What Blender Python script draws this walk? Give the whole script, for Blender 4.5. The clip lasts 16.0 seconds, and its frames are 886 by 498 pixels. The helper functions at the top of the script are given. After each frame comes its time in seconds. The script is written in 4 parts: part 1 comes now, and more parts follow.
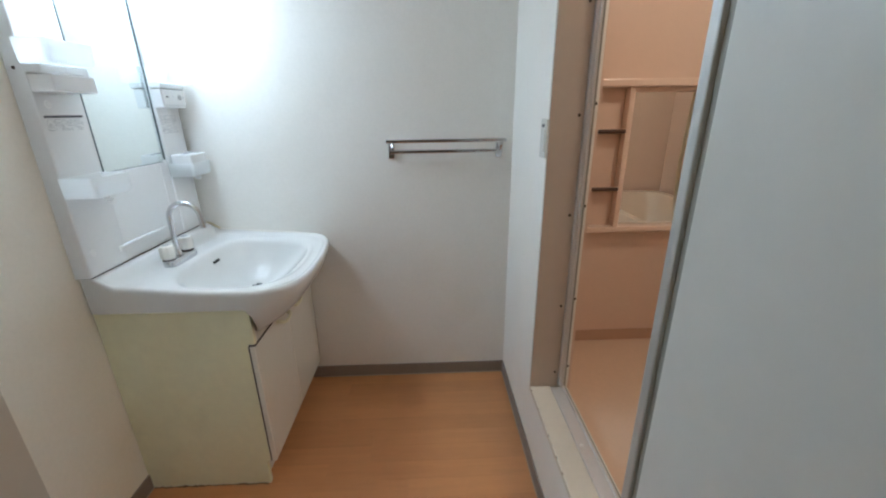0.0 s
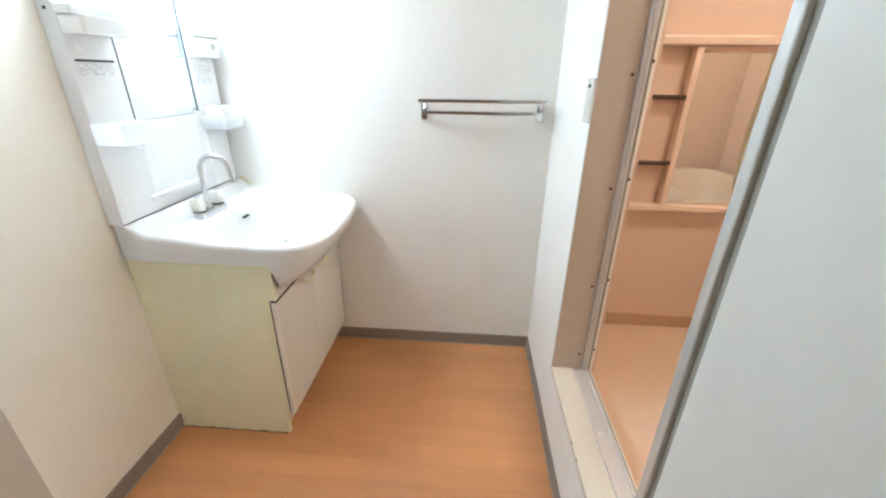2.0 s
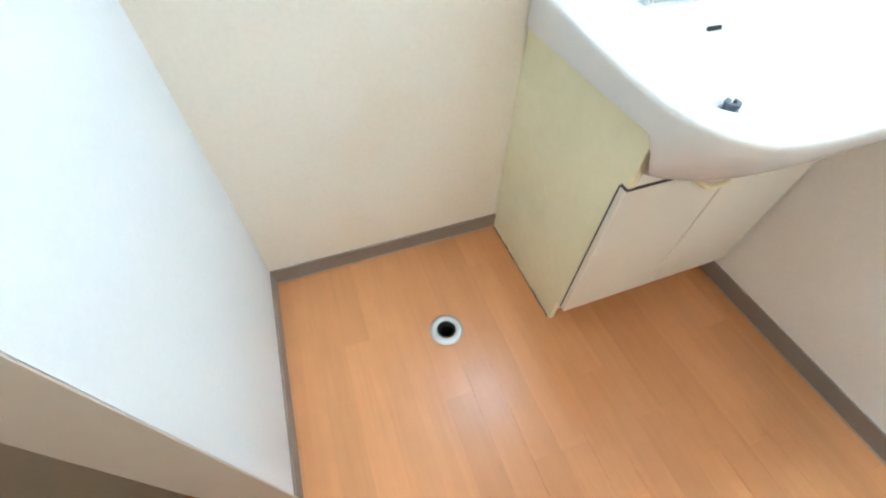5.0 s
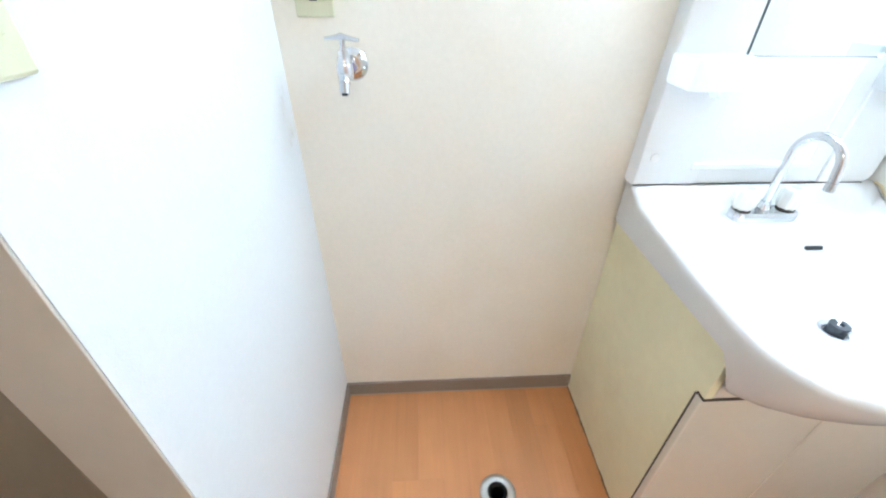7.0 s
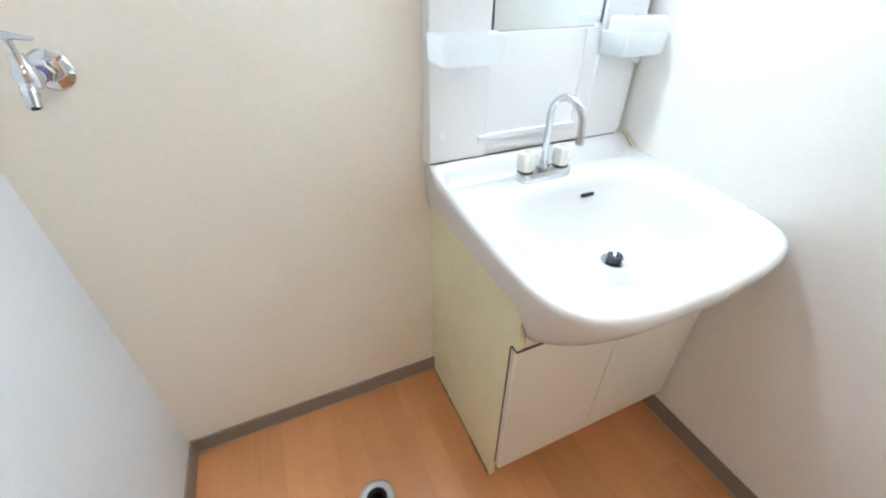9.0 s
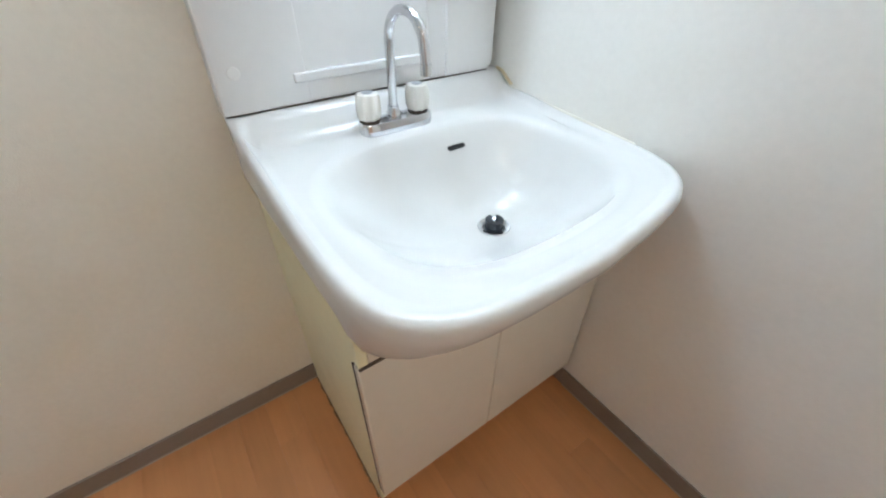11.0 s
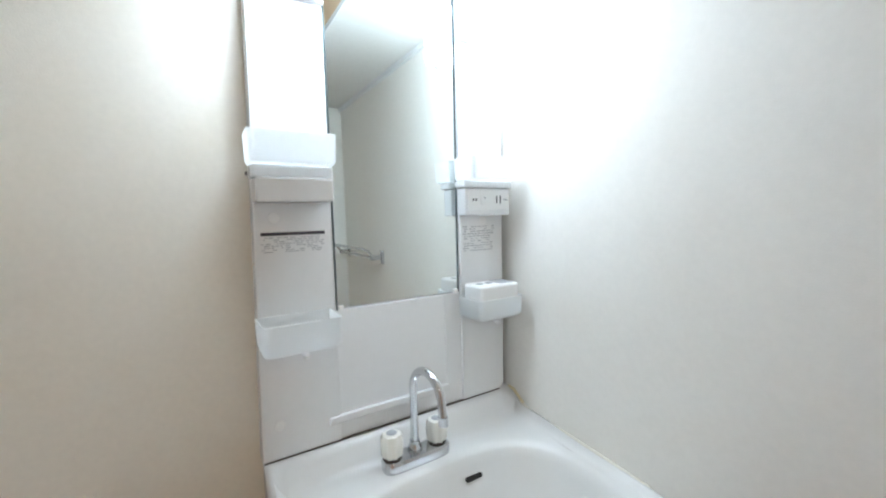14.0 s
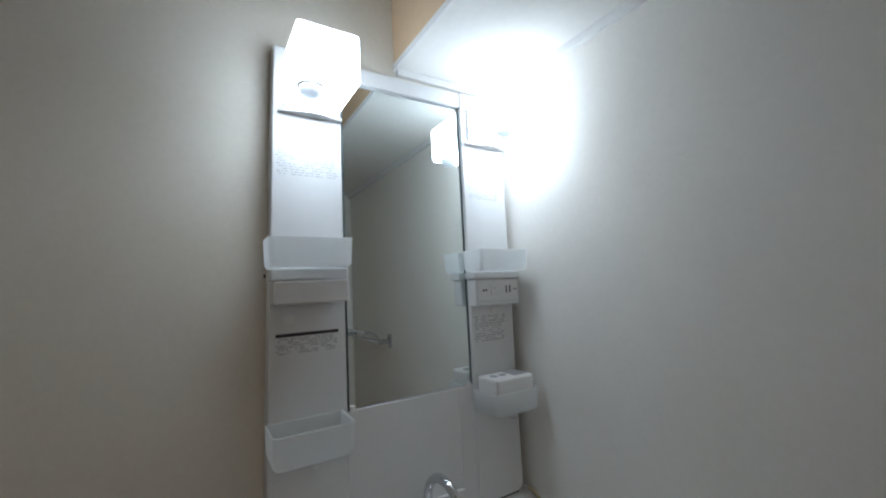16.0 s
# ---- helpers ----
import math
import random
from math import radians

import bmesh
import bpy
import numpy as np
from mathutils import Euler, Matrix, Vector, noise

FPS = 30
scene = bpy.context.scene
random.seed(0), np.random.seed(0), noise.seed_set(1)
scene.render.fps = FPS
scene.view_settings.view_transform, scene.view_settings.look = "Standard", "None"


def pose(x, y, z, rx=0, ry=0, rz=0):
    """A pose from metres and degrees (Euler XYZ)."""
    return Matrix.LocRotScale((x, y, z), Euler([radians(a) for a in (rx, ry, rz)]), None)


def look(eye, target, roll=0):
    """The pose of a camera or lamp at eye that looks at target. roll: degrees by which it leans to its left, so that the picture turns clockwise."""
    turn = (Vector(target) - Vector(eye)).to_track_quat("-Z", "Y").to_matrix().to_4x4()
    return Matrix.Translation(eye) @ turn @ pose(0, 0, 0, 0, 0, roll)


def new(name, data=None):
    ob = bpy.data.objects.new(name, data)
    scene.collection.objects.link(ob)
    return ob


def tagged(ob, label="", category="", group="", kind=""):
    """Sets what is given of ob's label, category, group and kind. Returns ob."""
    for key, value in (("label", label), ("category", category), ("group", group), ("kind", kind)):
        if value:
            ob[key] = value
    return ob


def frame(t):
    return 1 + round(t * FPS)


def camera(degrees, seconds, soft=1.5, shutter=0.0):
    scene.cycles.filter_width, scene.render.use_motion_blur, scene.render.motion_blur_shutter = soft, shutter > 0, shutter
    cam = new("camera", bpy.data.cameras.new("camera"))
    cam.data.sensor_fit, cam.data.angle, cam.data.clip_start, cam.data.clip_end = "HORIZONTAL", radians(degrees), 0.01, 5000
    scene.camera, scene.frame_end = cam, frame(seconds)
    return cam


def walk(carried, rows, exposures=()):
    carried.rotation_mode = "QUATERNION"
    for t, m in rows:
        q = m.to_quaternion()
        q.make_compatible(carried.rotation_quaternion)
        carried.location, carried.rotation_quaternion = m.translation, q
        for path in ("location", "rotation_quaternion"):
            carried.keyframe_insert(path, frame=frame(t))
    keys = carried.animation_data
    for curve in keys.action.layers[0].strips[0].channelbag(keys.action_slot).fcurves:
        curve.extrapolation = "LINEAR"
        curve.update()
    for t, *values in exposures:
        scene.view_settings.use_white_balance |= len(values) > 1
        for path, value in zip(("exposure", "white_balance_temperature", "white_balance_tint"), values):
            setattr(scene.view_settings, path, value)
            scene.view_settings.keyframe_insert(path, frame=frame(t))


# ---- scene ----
cam = camera(97.0, 16.0, soft=2.1)
PATH = [
    (0, (0.988, -1.66, 1.234), (1.048, 0.227, 0.573), -0.8),
    (0.5, (1.007, -1.637, 1.196), (0.96, 0.174, 0.348), -2.9),
    (1, (1.0, -1.589, 1.175), (0.989, 0.197, 0.275), -1.0),
    (1.5, (0.989, -1.607, 1.198), (0.823, 0.232, 0.43), -3.7),
    (2, (1.025, -1.604, 1.211), (0.899, 0.221, 0.403), 0.8),
    (2.5, (0.991, -1.549, 1.166), (0.423, 0.043, 0.097), -1.9),
    (3, (0.947, -1.45, 1.102), (0.284, 0.009, -0.095), -3.9),
    (3.5, (0.918, -1.286, 1.08), (-0.027, -0.138, -0.258), -1.9),
    (4, (0.86, -1.206, 1.067), (-0.23, -0.402, -0.404), -1.9),
    (6.3, (0.832, -1.095, 1.09), (-0.508, -0.943, -0.387), 1.6),
    (6.5, (0.845, -1.103, 1.119), (-0.595, -0.983, -0.264), 1.5),
    (7, (0.849, -1.109, 1.194), (-0.798, -1.005, 0.064), 0.8),
    (7.5, (0.849, -1.11, 1.197), (-0.815, -1.001, 0.094), 1.8),
    (8, (0.85, -1.104, 1.195), (-0.814, -0.995, 0.09), 1.9),
    (8.5, (0.858, -1.056, 1.189), (-0.778, -0.759, 0.078), 0.9),
    (9, (0.857, -0.939, 1.175), (-0.648, -0.285, 0.032), -0.3),
    (9.5, (0.853, -0.832, 1.129), (-0.435, 0.046, -0.124), 0.0),
    (9.7, (0.84, -0.795, 1.118), (-0.409, 0.12, -0.148), -0.2),
    (11.8, (0.763, -0.688, 1.012), (-0.549, 0.204, -0.205), 1.1),
    (12, (0.763, -0.691, 1.009), (-0.56, 0.195, -0.202), 1.1),
    (12.5, (0.772, -0.69, 1.019), (-0.507, 0.224, -0.218), 1.6),
    (13, (0.774, -0.678, 1.094), (-0.622, 0.247, 0.001), 1.2),
    (13.5, (0.798, -0.678, 1.216), (-0.819, 0.302, 0.565), -0.8),
    (14, (0.807, -0.689, 1.262), (-0.886, 0.362, 1.091), -1.4),
    (14.5, (0.788, -0.717, 1.306), (-0.872, 0.399, 1.358), 0.6),
    (15, (0.798, -0.714, 1.316), (-0.873, 0.357, 1.563), 1.0),
    (15.5, (0.809, -0.717, 1.312), (-0.883, 0.326, 1.531), -2.4),
    (16, (0.81, -0.71, 1.312), (-0.883, 0.338, 1.499), -2.8),
]
EXPOSURES = [  # seconds, stops, kelvin, tint
    (0, -0.18, 5560, 3), (0.5, 0.33, 5610, 3), (1, 0.65, 5760, 4), (1.5, 0.81, 5760, 4), (2.5, 0.83, 5660, 3),
    (3, 0.85, 5610, 2), (3.5, 1.03, 5540, 0), (4.2, 1.11, 5410, -3), (6.3, 1.22, 5310, 0), (7, 1.07, 5360, 3),
    (7.5, 0.86, 5410, 3), (8, 0.76, 5460, 4), (8.5, 0.72, 5560, 5), (9, 0.67, 5660, 5), (9.7, 0.46, 5760, 5),
    (12, 0.18, 5710, 4), (13, 0.18, 5760, 4), (13.5, 0.02, 5760, 5), (14, -0.25, 5930, 6), (14.5, -0.75, 5980, 8),
    (15, -1.3, 5980, 7), (15.4, -1.68, 5980, 7), (16, -1.94, 5980, 7),
]
walk(cam, [(t, look(eye, target, roll)) for t, eye, target, roll in PATH], EXPOSURES)

# ---- world and lights ----
world = bpy.data.worlds.new("world")
scene.world = world
world.use_nodes = True
world.node_tree.nodes["Background"].inputs["Color"].default_value = (0.05, 0.045, 0.04, 1)
world.node_tree.nodes["Background"].inputs["Strength"].default_value = 0.3

LAMP_GLOW = 24.0       # vanity lamps, cool white: shade
LAMP_DOWN = 74.0       # and the open underside
HALL_GLOW = 5.5       # hall ceiling light, warm
BATH_GLOW = 44.0       # bathroom ceiling light, warm


# ---- materials ----
def link(tree, a, b):
    tree.links.new(a, b)


def mat(name, base, rough=0.5, metal=0.0, vary=0.06, big=2.0, grain=60.0, bump=0.0, bump_scale=300.0, spec=0.5, trans=0.0, coat=0.0, stain=None, stain_amount=0.0, per_piece=0.0):
    m = bpy.data.materials.new(name)
    m.use_nodes = True
    tree = m.node_tree
    n = tree.nodes
    b = n["Principled BSDF"]
    b.inputs["Roughness"].default_value = rough
    b.inputs["Metallic"].default_value = metal
    b.inputs["Specular IOR Level"].default_value = spec
    b.inputs["Transmission Weight"].default_value = trans
    b.inputs["Coat Weight"].default_value = coat
    place = n.new("ShaderNodeNewGeometry")
    coord = n.new("ShaderNodeMapping")
    coord.inputs["Location"].default_value = (3.37, 7.21, 5.53)
    link(tree, place.outputs["Position"], coord.inputs["Vector"])
    large = n.new("ShaderNodeTexNoise")
    large.inputs["Scale"].default_value = big
    large.inputs["Detail"].default_value = 4
    fine = n.new("ShaderNodeTexNoise")
    fine.inputs["Scale"].default_value = grain
    fine.inputs["Detail"].default_value = 3
    link(tree, coord.outputs["Vector"], large.inputs["Vector"])
    link(tree, coord.outputs["Vector"], fine.inputs["Vector"])
    add = n.new("ShaderNodeMath")
    add.operation = "ADD"
    link(tree, large.outputs["Fac"], add.inputs[0])
    link(tree, fine.outputs["Fac"], add.inputs[1])
    rng = n.new("ShaderNodeMapRange")
    rng.inputs["From Min"].default_value = 0.6
    rng.inputs["From Max"].default_value = 1.4
    rng.inputs["To Min"].default_value = 1 - vary
    rng.inputs["To Max"].default_value = 1 + vary
    link(tree, add.outputs[0], rng.inputs["Value"])
    val = rng.outputs["Result"]
    if per_piece:
        info = n.new("ShaderNodeObjectInfo")
        pr = n.new("ShaderNodeMapRange")
        pr.inputs["To Min"].default_value = 1 - per_piece
        pr.inputs["To Max"].default_value = 1 + per_piece
        link(tree, info.outputs["Random"], pr.inputs["Value"])
        mul = n.new("ShaderNodeMath")
        mul.operation = "MULTIPLY"
        link(tree, val, mul.inputs[0])
        link(tree, pr.outputs["Result"], mul.inputs[1])
        val = mul.outputs[0]
    colour = n.new("ShaderNodeVectorMath")
    colour.operation = "SCALE"
    colour.inputs[0].default_value = base
    if stain:
        sn = n.new("ShaderNodeTexNoise")
        sn.inputs["Scale"].default_value = 3.3
        sn.inputs["Detail"].default_value = 6
        link(tree, coord.outputs["Vector"], sn.inputs["Vector"])
        sr = n.new("ShaderNodeMapRange")
        sr.inputs["From Min"].default_value = 0.5
        sr.inputs["From Max"].default_value = 0.75
        sr.inputs["To Max"].default_value = stain_amount
        link(tree, sn.outputs["Fac"], sr.inputs["Value"])
        mx = n.new("ShaderNodeMix")
        mx.data_type = "RGBA"
        mx.inputs[6].default_value = (*base, 1)
        mx.inputs[7].default_value = (*stain, 1)
        link(tree, sr.outputs["Result"], mx.inputs["Factor"])
        link(tree, mx.outputs[2], colour.inputs[0])
    link(tree, val, colour.inputs["Scale"])
    link(tree, colour.outputs[0], b.inputs["Base Color"])
    rr = n.new("ShaderNodeMapRange")
    rr.inputs["To Min"].default_value = max(0.02, rough * 0.8)
    rr.inputs["To Max"].default_value = min(1, rough * 1.2)
    link(tree, large.outputs["Fac"], rr.inputs["Value"])
    link(tree, rr.outputs["Result"], b.inputs["Roughness"])
    if bump:
        bn = n.new("ShaderNodeTexNoise")
        bn.inputs["Scale"].default_value = bump_scale
        bn.inputs["Detail"].default_value = 4
        link(tree, coord.outputs["Vector"], bn.inputs["Vector"])
        bp = n.new("ShaderNodeBump")
        bp.inputs["Strength"].default_value = bump
        bp.inputs["Distance"].default_value = 0.002
        link(tree, bn.outputs["Fac"], bp.inputs["Height"])
        link(tree, bp.outputs["Normal"], b.inputs["Normal"])
    return m


def glow(name, colour, strength):
    m = bpy.data.materials.new(name)
    m.use_nodes = True
    b = m.node_tree.nodes["Principled BSDF"]
    b.inputs["Base Color"].default_value = (0.8, 0.8, 0.8, 1)
    b.inputs["Emission Color"].default_value = (*colour, 1)
    b.inputs["Emission Strength"].default_value = strength
    return m


def wood(name, base):
    """Printed wood-grain flooring with the grain along x."""
    m = mat(name, base, rough=0.32, vary=0.05, big=3, grain=14, per_piece=0.07, bump=0.10, bump_scale=55)
    tree = m.node_tree
    n = tree.nodes
    geo = n.new("ShaderNodeNewGeometry")
    info = n.new("ShaderNodeObjectInfo")
    shift = n.new("ShaderNodeVectorMath")
    shift.operation = "MULTIPLY_ADD"
    shift.inputs[1].default_value = (1.6, 26, 10)
    comb = n.new("ShaderNodeCombineXYZ")
    rm = n.new("ShaderNodeMath")
    rm.operation = "MULTIPLY"
    rm.inputs[1].default_value = 40
    link(tree, info.outputs["Random"], rm.inputs[0])
    link(tree, rm.outputs[0], comb.inputs[0])
    comb.inputs[2].default_value = 3.41
    link(tree, geo.outputs["Position"], shift.inputs[0])
    link(tree, comb.outputs[0], shift.inputs[2])
    streak = n.new("ShaderNodeTexNoise")
    streak.inputs["Scale"].default_value = 2.2
    streak.inputs["Detail"].default_value = 5
    streak.inputs["Distortion"].default_value = 0.6
    link(tree, shift.outputs[0], streak.inputs["Vector"])
    ramp = n.new("ShaderNodeMapRange")
    ramp.inputs["From Min"].default_value = 0.3
    ramp.inputs["From Max"].default_value = 0.75
    ramp.inputs["To Min"].default_value = 1.04
    ramp.inputs["To Max"].default_value = 0.94
    link(tree, streak.outputs["Fac"], ramp.inputs["Value"])
    b = n["Principled BSDF"]
    old = b.inputs["Base Color"].links[0].from_socket
    sc = n.new("ShaderNodeVectorMath")
    sc.operation = "SCALE"
    link(tree, old, sc.inputs[0])
    link(tree, ramp.outputs["Result"], sc.inputs["Scale"])
    link(tree, sc.outputs[0], b.inputs["Base Color"])
    return m


PAPER_AGED = mat("yellowed_wallpaper", (0.90, 0.858, 0.762), rough=0.75, vary=0.03, big=1.3, grain=90, bump=0.16, bump_scale=420, spec=0.3, stain=(0.83, 0.74, 0.57), stain_amount=0.4)
PAPER = mat("wallpaper", (0.925, 0.90, 0.845), rough=0.75, vary=0.025, big=1.5, grain=90, bump=0.16, bump_scale=420, spec=0.3, stain=(0.83, 0.78, 0.69), stain_amount=0.3)
# Partition's copy of the wallpaper, the cool lamplight on it put into the colour
PAPER_COOL_LIT = mat("cool_lit_wallpaper", (0.77, 0.785, 0.79), rough=0.72, vary=0.025, big=1.7, grain=90, bump=0.16, bump_scale=420, spec=0.3, stain=(0.80, 0.79, 0.75), stain_amount=0.3)
# Soffit riser paper: the warm glow on that face is put into the colour
PAPER_WARM_LIT = mat("warm_lit_wallpaper", (0.74, 0.55, 0.36), rough=0.75, vary=0.03, bump=0.2, bump_scale=400, spec=0.3)
CEIL = mat("ceiling_paper", (0.88, 0.87, 0.835), rough=0.8, vary=0.03, bump=0.2, bump_scale=350, spec=0.3)
# Hall paper coloured darker so the hall stays dim under its light
HALLPAPER_DIM = mat("dimmed_hall_wallpaper", (0.37, 0.32, 0.25), rough=0.8, vary=0.03, bump=0.2, bump_scale=400, spec=0.3)
POCKET_SHADE = mat("pocket_shade_sheet", (0.02, 0.02, 0.021), rough=0.7)
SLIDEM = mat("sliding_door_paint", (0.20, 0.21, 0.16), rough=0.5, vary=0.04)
SKIRT = mat("skirting_vinyl", (0.28, 0.232, 0.195), rough=0.5, vary=0.06, grain=80)
CASING = mat("casing_paint", (0.61, 0.55, 0.475), rough=0.5, vary=0.03, grain=30)
JAMB = mat("jamb_laminate", (0.57, 0.49, 0.415), rough=0.45, vary=0.04, grain=30)
SILLM = mat("sill_laminate", (0.72, 0.66, 0.55), rough=0.4, vary=0.04, stain=(0.55, 0.48, 0.38), stain_amount=0.4)
JOINT = mat("floor_joint", (0.46, 0.37, 0.28), rough=0.5)
ALU = mat("aluminium", (0.70, 0.685, 0.665), rough=0.42, metal=0.5, vary=0.05, grain=120)
STILE = mat("door_stile", (0.60, 0.61, 0.60), rough=0.4, metal=0.3, vary=0.03)
GASKET = mat("door_gasket", (0.34, 0.335, 0.29), rough=0.6)
DOORPANEL = mat("door_panel", (0.77, 0.775, 0.74), rough=0.45, vary=0.025, big=3, grain=25, bump=0.08, bump_scale=120)
WOOD = wood("floor_wood", (0.60, 0.276, 0.108))
SUB = mat("subfloor", (0.16, 0.08, 0.04), rough=0.8)
CHROME = mat("chrome", (0.66, 0.67, 0.69), rough=0.08, metal=1.0, vary=0.02)
STEEL = mat("dull_steel", (0.54, 0.54, 0.525), rough=0.48, metal=1.0, vary=0.08, grain=150)
CERAMIC = mat("white_ceramic", (0.74, 0.732, 0.71), rough=0.2, vary=0.012, spec=0.5)
PLASTIC = mat("white_plastic", (0.87, 0.875, 0.875), rough=0.22, vary=0.015)
PLASTIC2 = mat("white_satin_plastic", (0.88, 0.88, 0.87), rough=0.35, vary=0.015)
FROST = mat("frosted_plastic", (0.96, 0.97, 0.97), rough=0.3, vary=0.01)
ft = FROST.node_tree
tl = ft.nodes.new("ShaderNodeBsdfTranslucent")
tl.inputs["Color"].default_value = (0.95, 0.96, 0.96, 1)
mixer = ft.nodes.new("ShaderNodeMixShader")
mixer.inputs["Fac"].default_value = 0.68
link(ft, ft.nodes["Principled BSDF"].outputs[0], mixer.inputs[1])
link(ft, tl.outputs[0], mixer.inputs[2])
link(ft, mixer.outputs[0], ft.nodes["Material Output"].inputs["Surface"])
KNOBCAP = mat("lamp_knob_plastic", (0.90, 0.91, 0.92), rough=0.3, vary=0.01)
kt = KNOBCAP.node_tree
kl = kt.nodes.new("ShaderNodeBsdfTranslucent")
kl.inputs["Color"].default_value = (0.8, 0.85, 0.9, 1)
kmix = kt.nodes.new("ShaderNodeMixShader")
kmix.inputs["Fac"].default_value = 0.06
link(kt, kt.nodes["Principled BSDF"].outputs[0], kmix.inputs[1])
link(kt, kl.outputs[0], kmix.inputs[2])
link(kt, kmix.outputs[0], kt.nodes["Material Output"].inputs["Surface"])
KNOB = mat("ivory_plastic", (0.88, 0.865, 0.80), rough=0.25, vary=0.02)
CABSIDE = mat("yellowed_laminate", (0.87, 0.84, 0.59), rough=0.4, vary=0.035, big=2.5, grain=40, stain=(0.62, 0.56, 0.34), stain_amount=0.35)
CABDOOR = mat("cream_laminate", (0.83, 0.79, 0.69), rough=0.25, vary=0.02, stain=(0.72, 0.65, 0.5), stain_amount=0.3)
HANDLEIVORY = mat("yellowed_ivory", (0.74, 0.68, 0.46), rough=0.35, vary=0.05)
SOCKETGREY = mat("dark_socket_rubber", (0.014, 0.014, 0.014), rough=0.6)
BLACK = mat("black_rubber", (0.012, 0.012, 0.012), rough=0.5)
DARKPLUG = mat("dark_plug", (0.03, 0.035, 0.045), rough=0.3)
# Dark screws, joints and stems; also painted shade in the door pocket and finger groove
DARK_AND_SHADE = mat("dark_edge_and_shade", (0.06, 0.05, 0.04), rough=0.7)
SEALWHITE = mat("white_sealant", (0.74, 0.72, 0.66), rough=0.4, stain=(0.6, 0.5, 0.32), stain_amount=0.5)
SEALANTDARK = mat("chipped_sill_core", (0.30, 0.22, 0.14), rough=0.8, vary=0.15)
SEALANT = mat("yellow_sealant", (0.72, 0.62, 0.40), rough=0.5)
PLATE = mat("beige_plate", (0.66, 0.65, 0.46), rough=0.4, vary=0.02)
INK = mat("label_ink", (0.05, 0.05, 0.06), rough=0.6)
# Grey print and marks; also painted shade on the toothbrush stand and panel gap
GREYINK_SHADE = mat("faded_ink_and_shade", (0.40, 0.41, 0.43), rough=0.6)
# Paler ink for the upper notices: lamp glare over the print, put into the colour
GLAREINK = mat("glare_washed_ink", (0.60, 0.61, 0.63), rough=0.6)
PEACH = mat("peach_panel", (0.75, 0.575, 0.46), rough=0.35, vary=0.02)
PEACHLT = mat("peach_trim", (0.83, 0.66, 0.54), rough=0.3, vary=0.02)
PEACHFLOOR = mat("bath_floor_resin", (0.76, 0.57, 0.42), rough=0.4, vary=0.04)
TANCOVE = mat("bath_cove", (0.55, 0.36, 0.25), rough=0.4, vary=0.03)
BROWNROD = mat("brown_rod", (0.06, 0.03, 0.02), rough=0.4)
TUBM = mat("bathtub_resin", (0.80, 0.68, 0.55), rough=0.2, vary=0.02)
HOSE = mat("cream_hose", (0.86, 0.74, 0.55), rough=0.35)
MIRROR = mat("mirror_glass", (0.82, 0.865, 0.855), rough=0.0, metal=1.0, vary=0.0)
MIRROR.node_tree.nodes["Principled BSDF"].inputs["Roughness"].links and MIRROR.node_tree.links.remove(MIRROR.node_tree.nodes["Principled BSDF"].inputs["Roughness"].links[0])
MIRROR.node_tree.nodes["Principled BSDF"].inputs["Roughness"].default_value = 0.0
MIRROREDGE = mat("mirror_edge", (0.10, 0.13, 0.13), rough=0.3)
SHADE = glow("lamp_shade_glow", (0.87, 0.95, 1.04), LAMP_GLOW)
DOWN = glow("lamp_diffuser_glow", (0.87, 0.95, 1.04), LAMP_DOWN)
HALLSHADE = glow("hall_shade_glow", (1.0, 0.70, 0.40), HALL_GLOW)
BATHSHADE = glow("bath_shade_glow", (1.0, 0.85, 0.66), BATH_GLOW)


# ---- mesh helpers ----
def part(name, bm, material, parent=None, label="", smooth=False):
    me = bpy.data.meshes.new(name)
    bmesh.ops.recalc_face_normals(bm, faces=bm.faces)
    bm.to_mesh(me)
    bm.free()
    me.materials.append(material)
    if smooth:
        for p in me.polygons:
            p.use_smooth = True
        me.set_sharp_from_angle(angle=radians(40))
    ob = new(name, me)
    if parent:
        ob.parent = parent
    if label:
        tagged(ob, label)
    return ob


def thing(name, label, category, group="", at=(0, 0, 0)):
    ob = new(name)
    ob.empty_display_size = 0.05
    ob.location = at
    return tagged(ob, label, category, group)


def box(x0, x1, y0, y1, z0, z1, bevel=0.0, seg=2, bm=None):
    fresh = bmesh.new()
    vs = bmesh.ops.create_cube(fresh, size=1)["verts"]
    for v in vs:
        v.co = Vector(((x0 + x1) / 2 + v.co.x * (x1 - x0), (y0 + y1) / 2 + v.co.y * (y1 - y0), (z0 + z1) / 2 + v.co.z * (z1 - z0)))
    if bevel:
        bmesh.ops.bevel(fresh, geom=fresh.edges[:] + fresh.verts[:], offset=bevel, segments=seg, affect="EDGES", profile=0.5)
    if bm is None:
        return fresh
    me = bpy.data.meshes.new("tmp")
    fresh.to_mesh(me)
    fresh.free()
    bm.from_mesh(me)
    bpy.data.meshes.remove(me)
    return bm


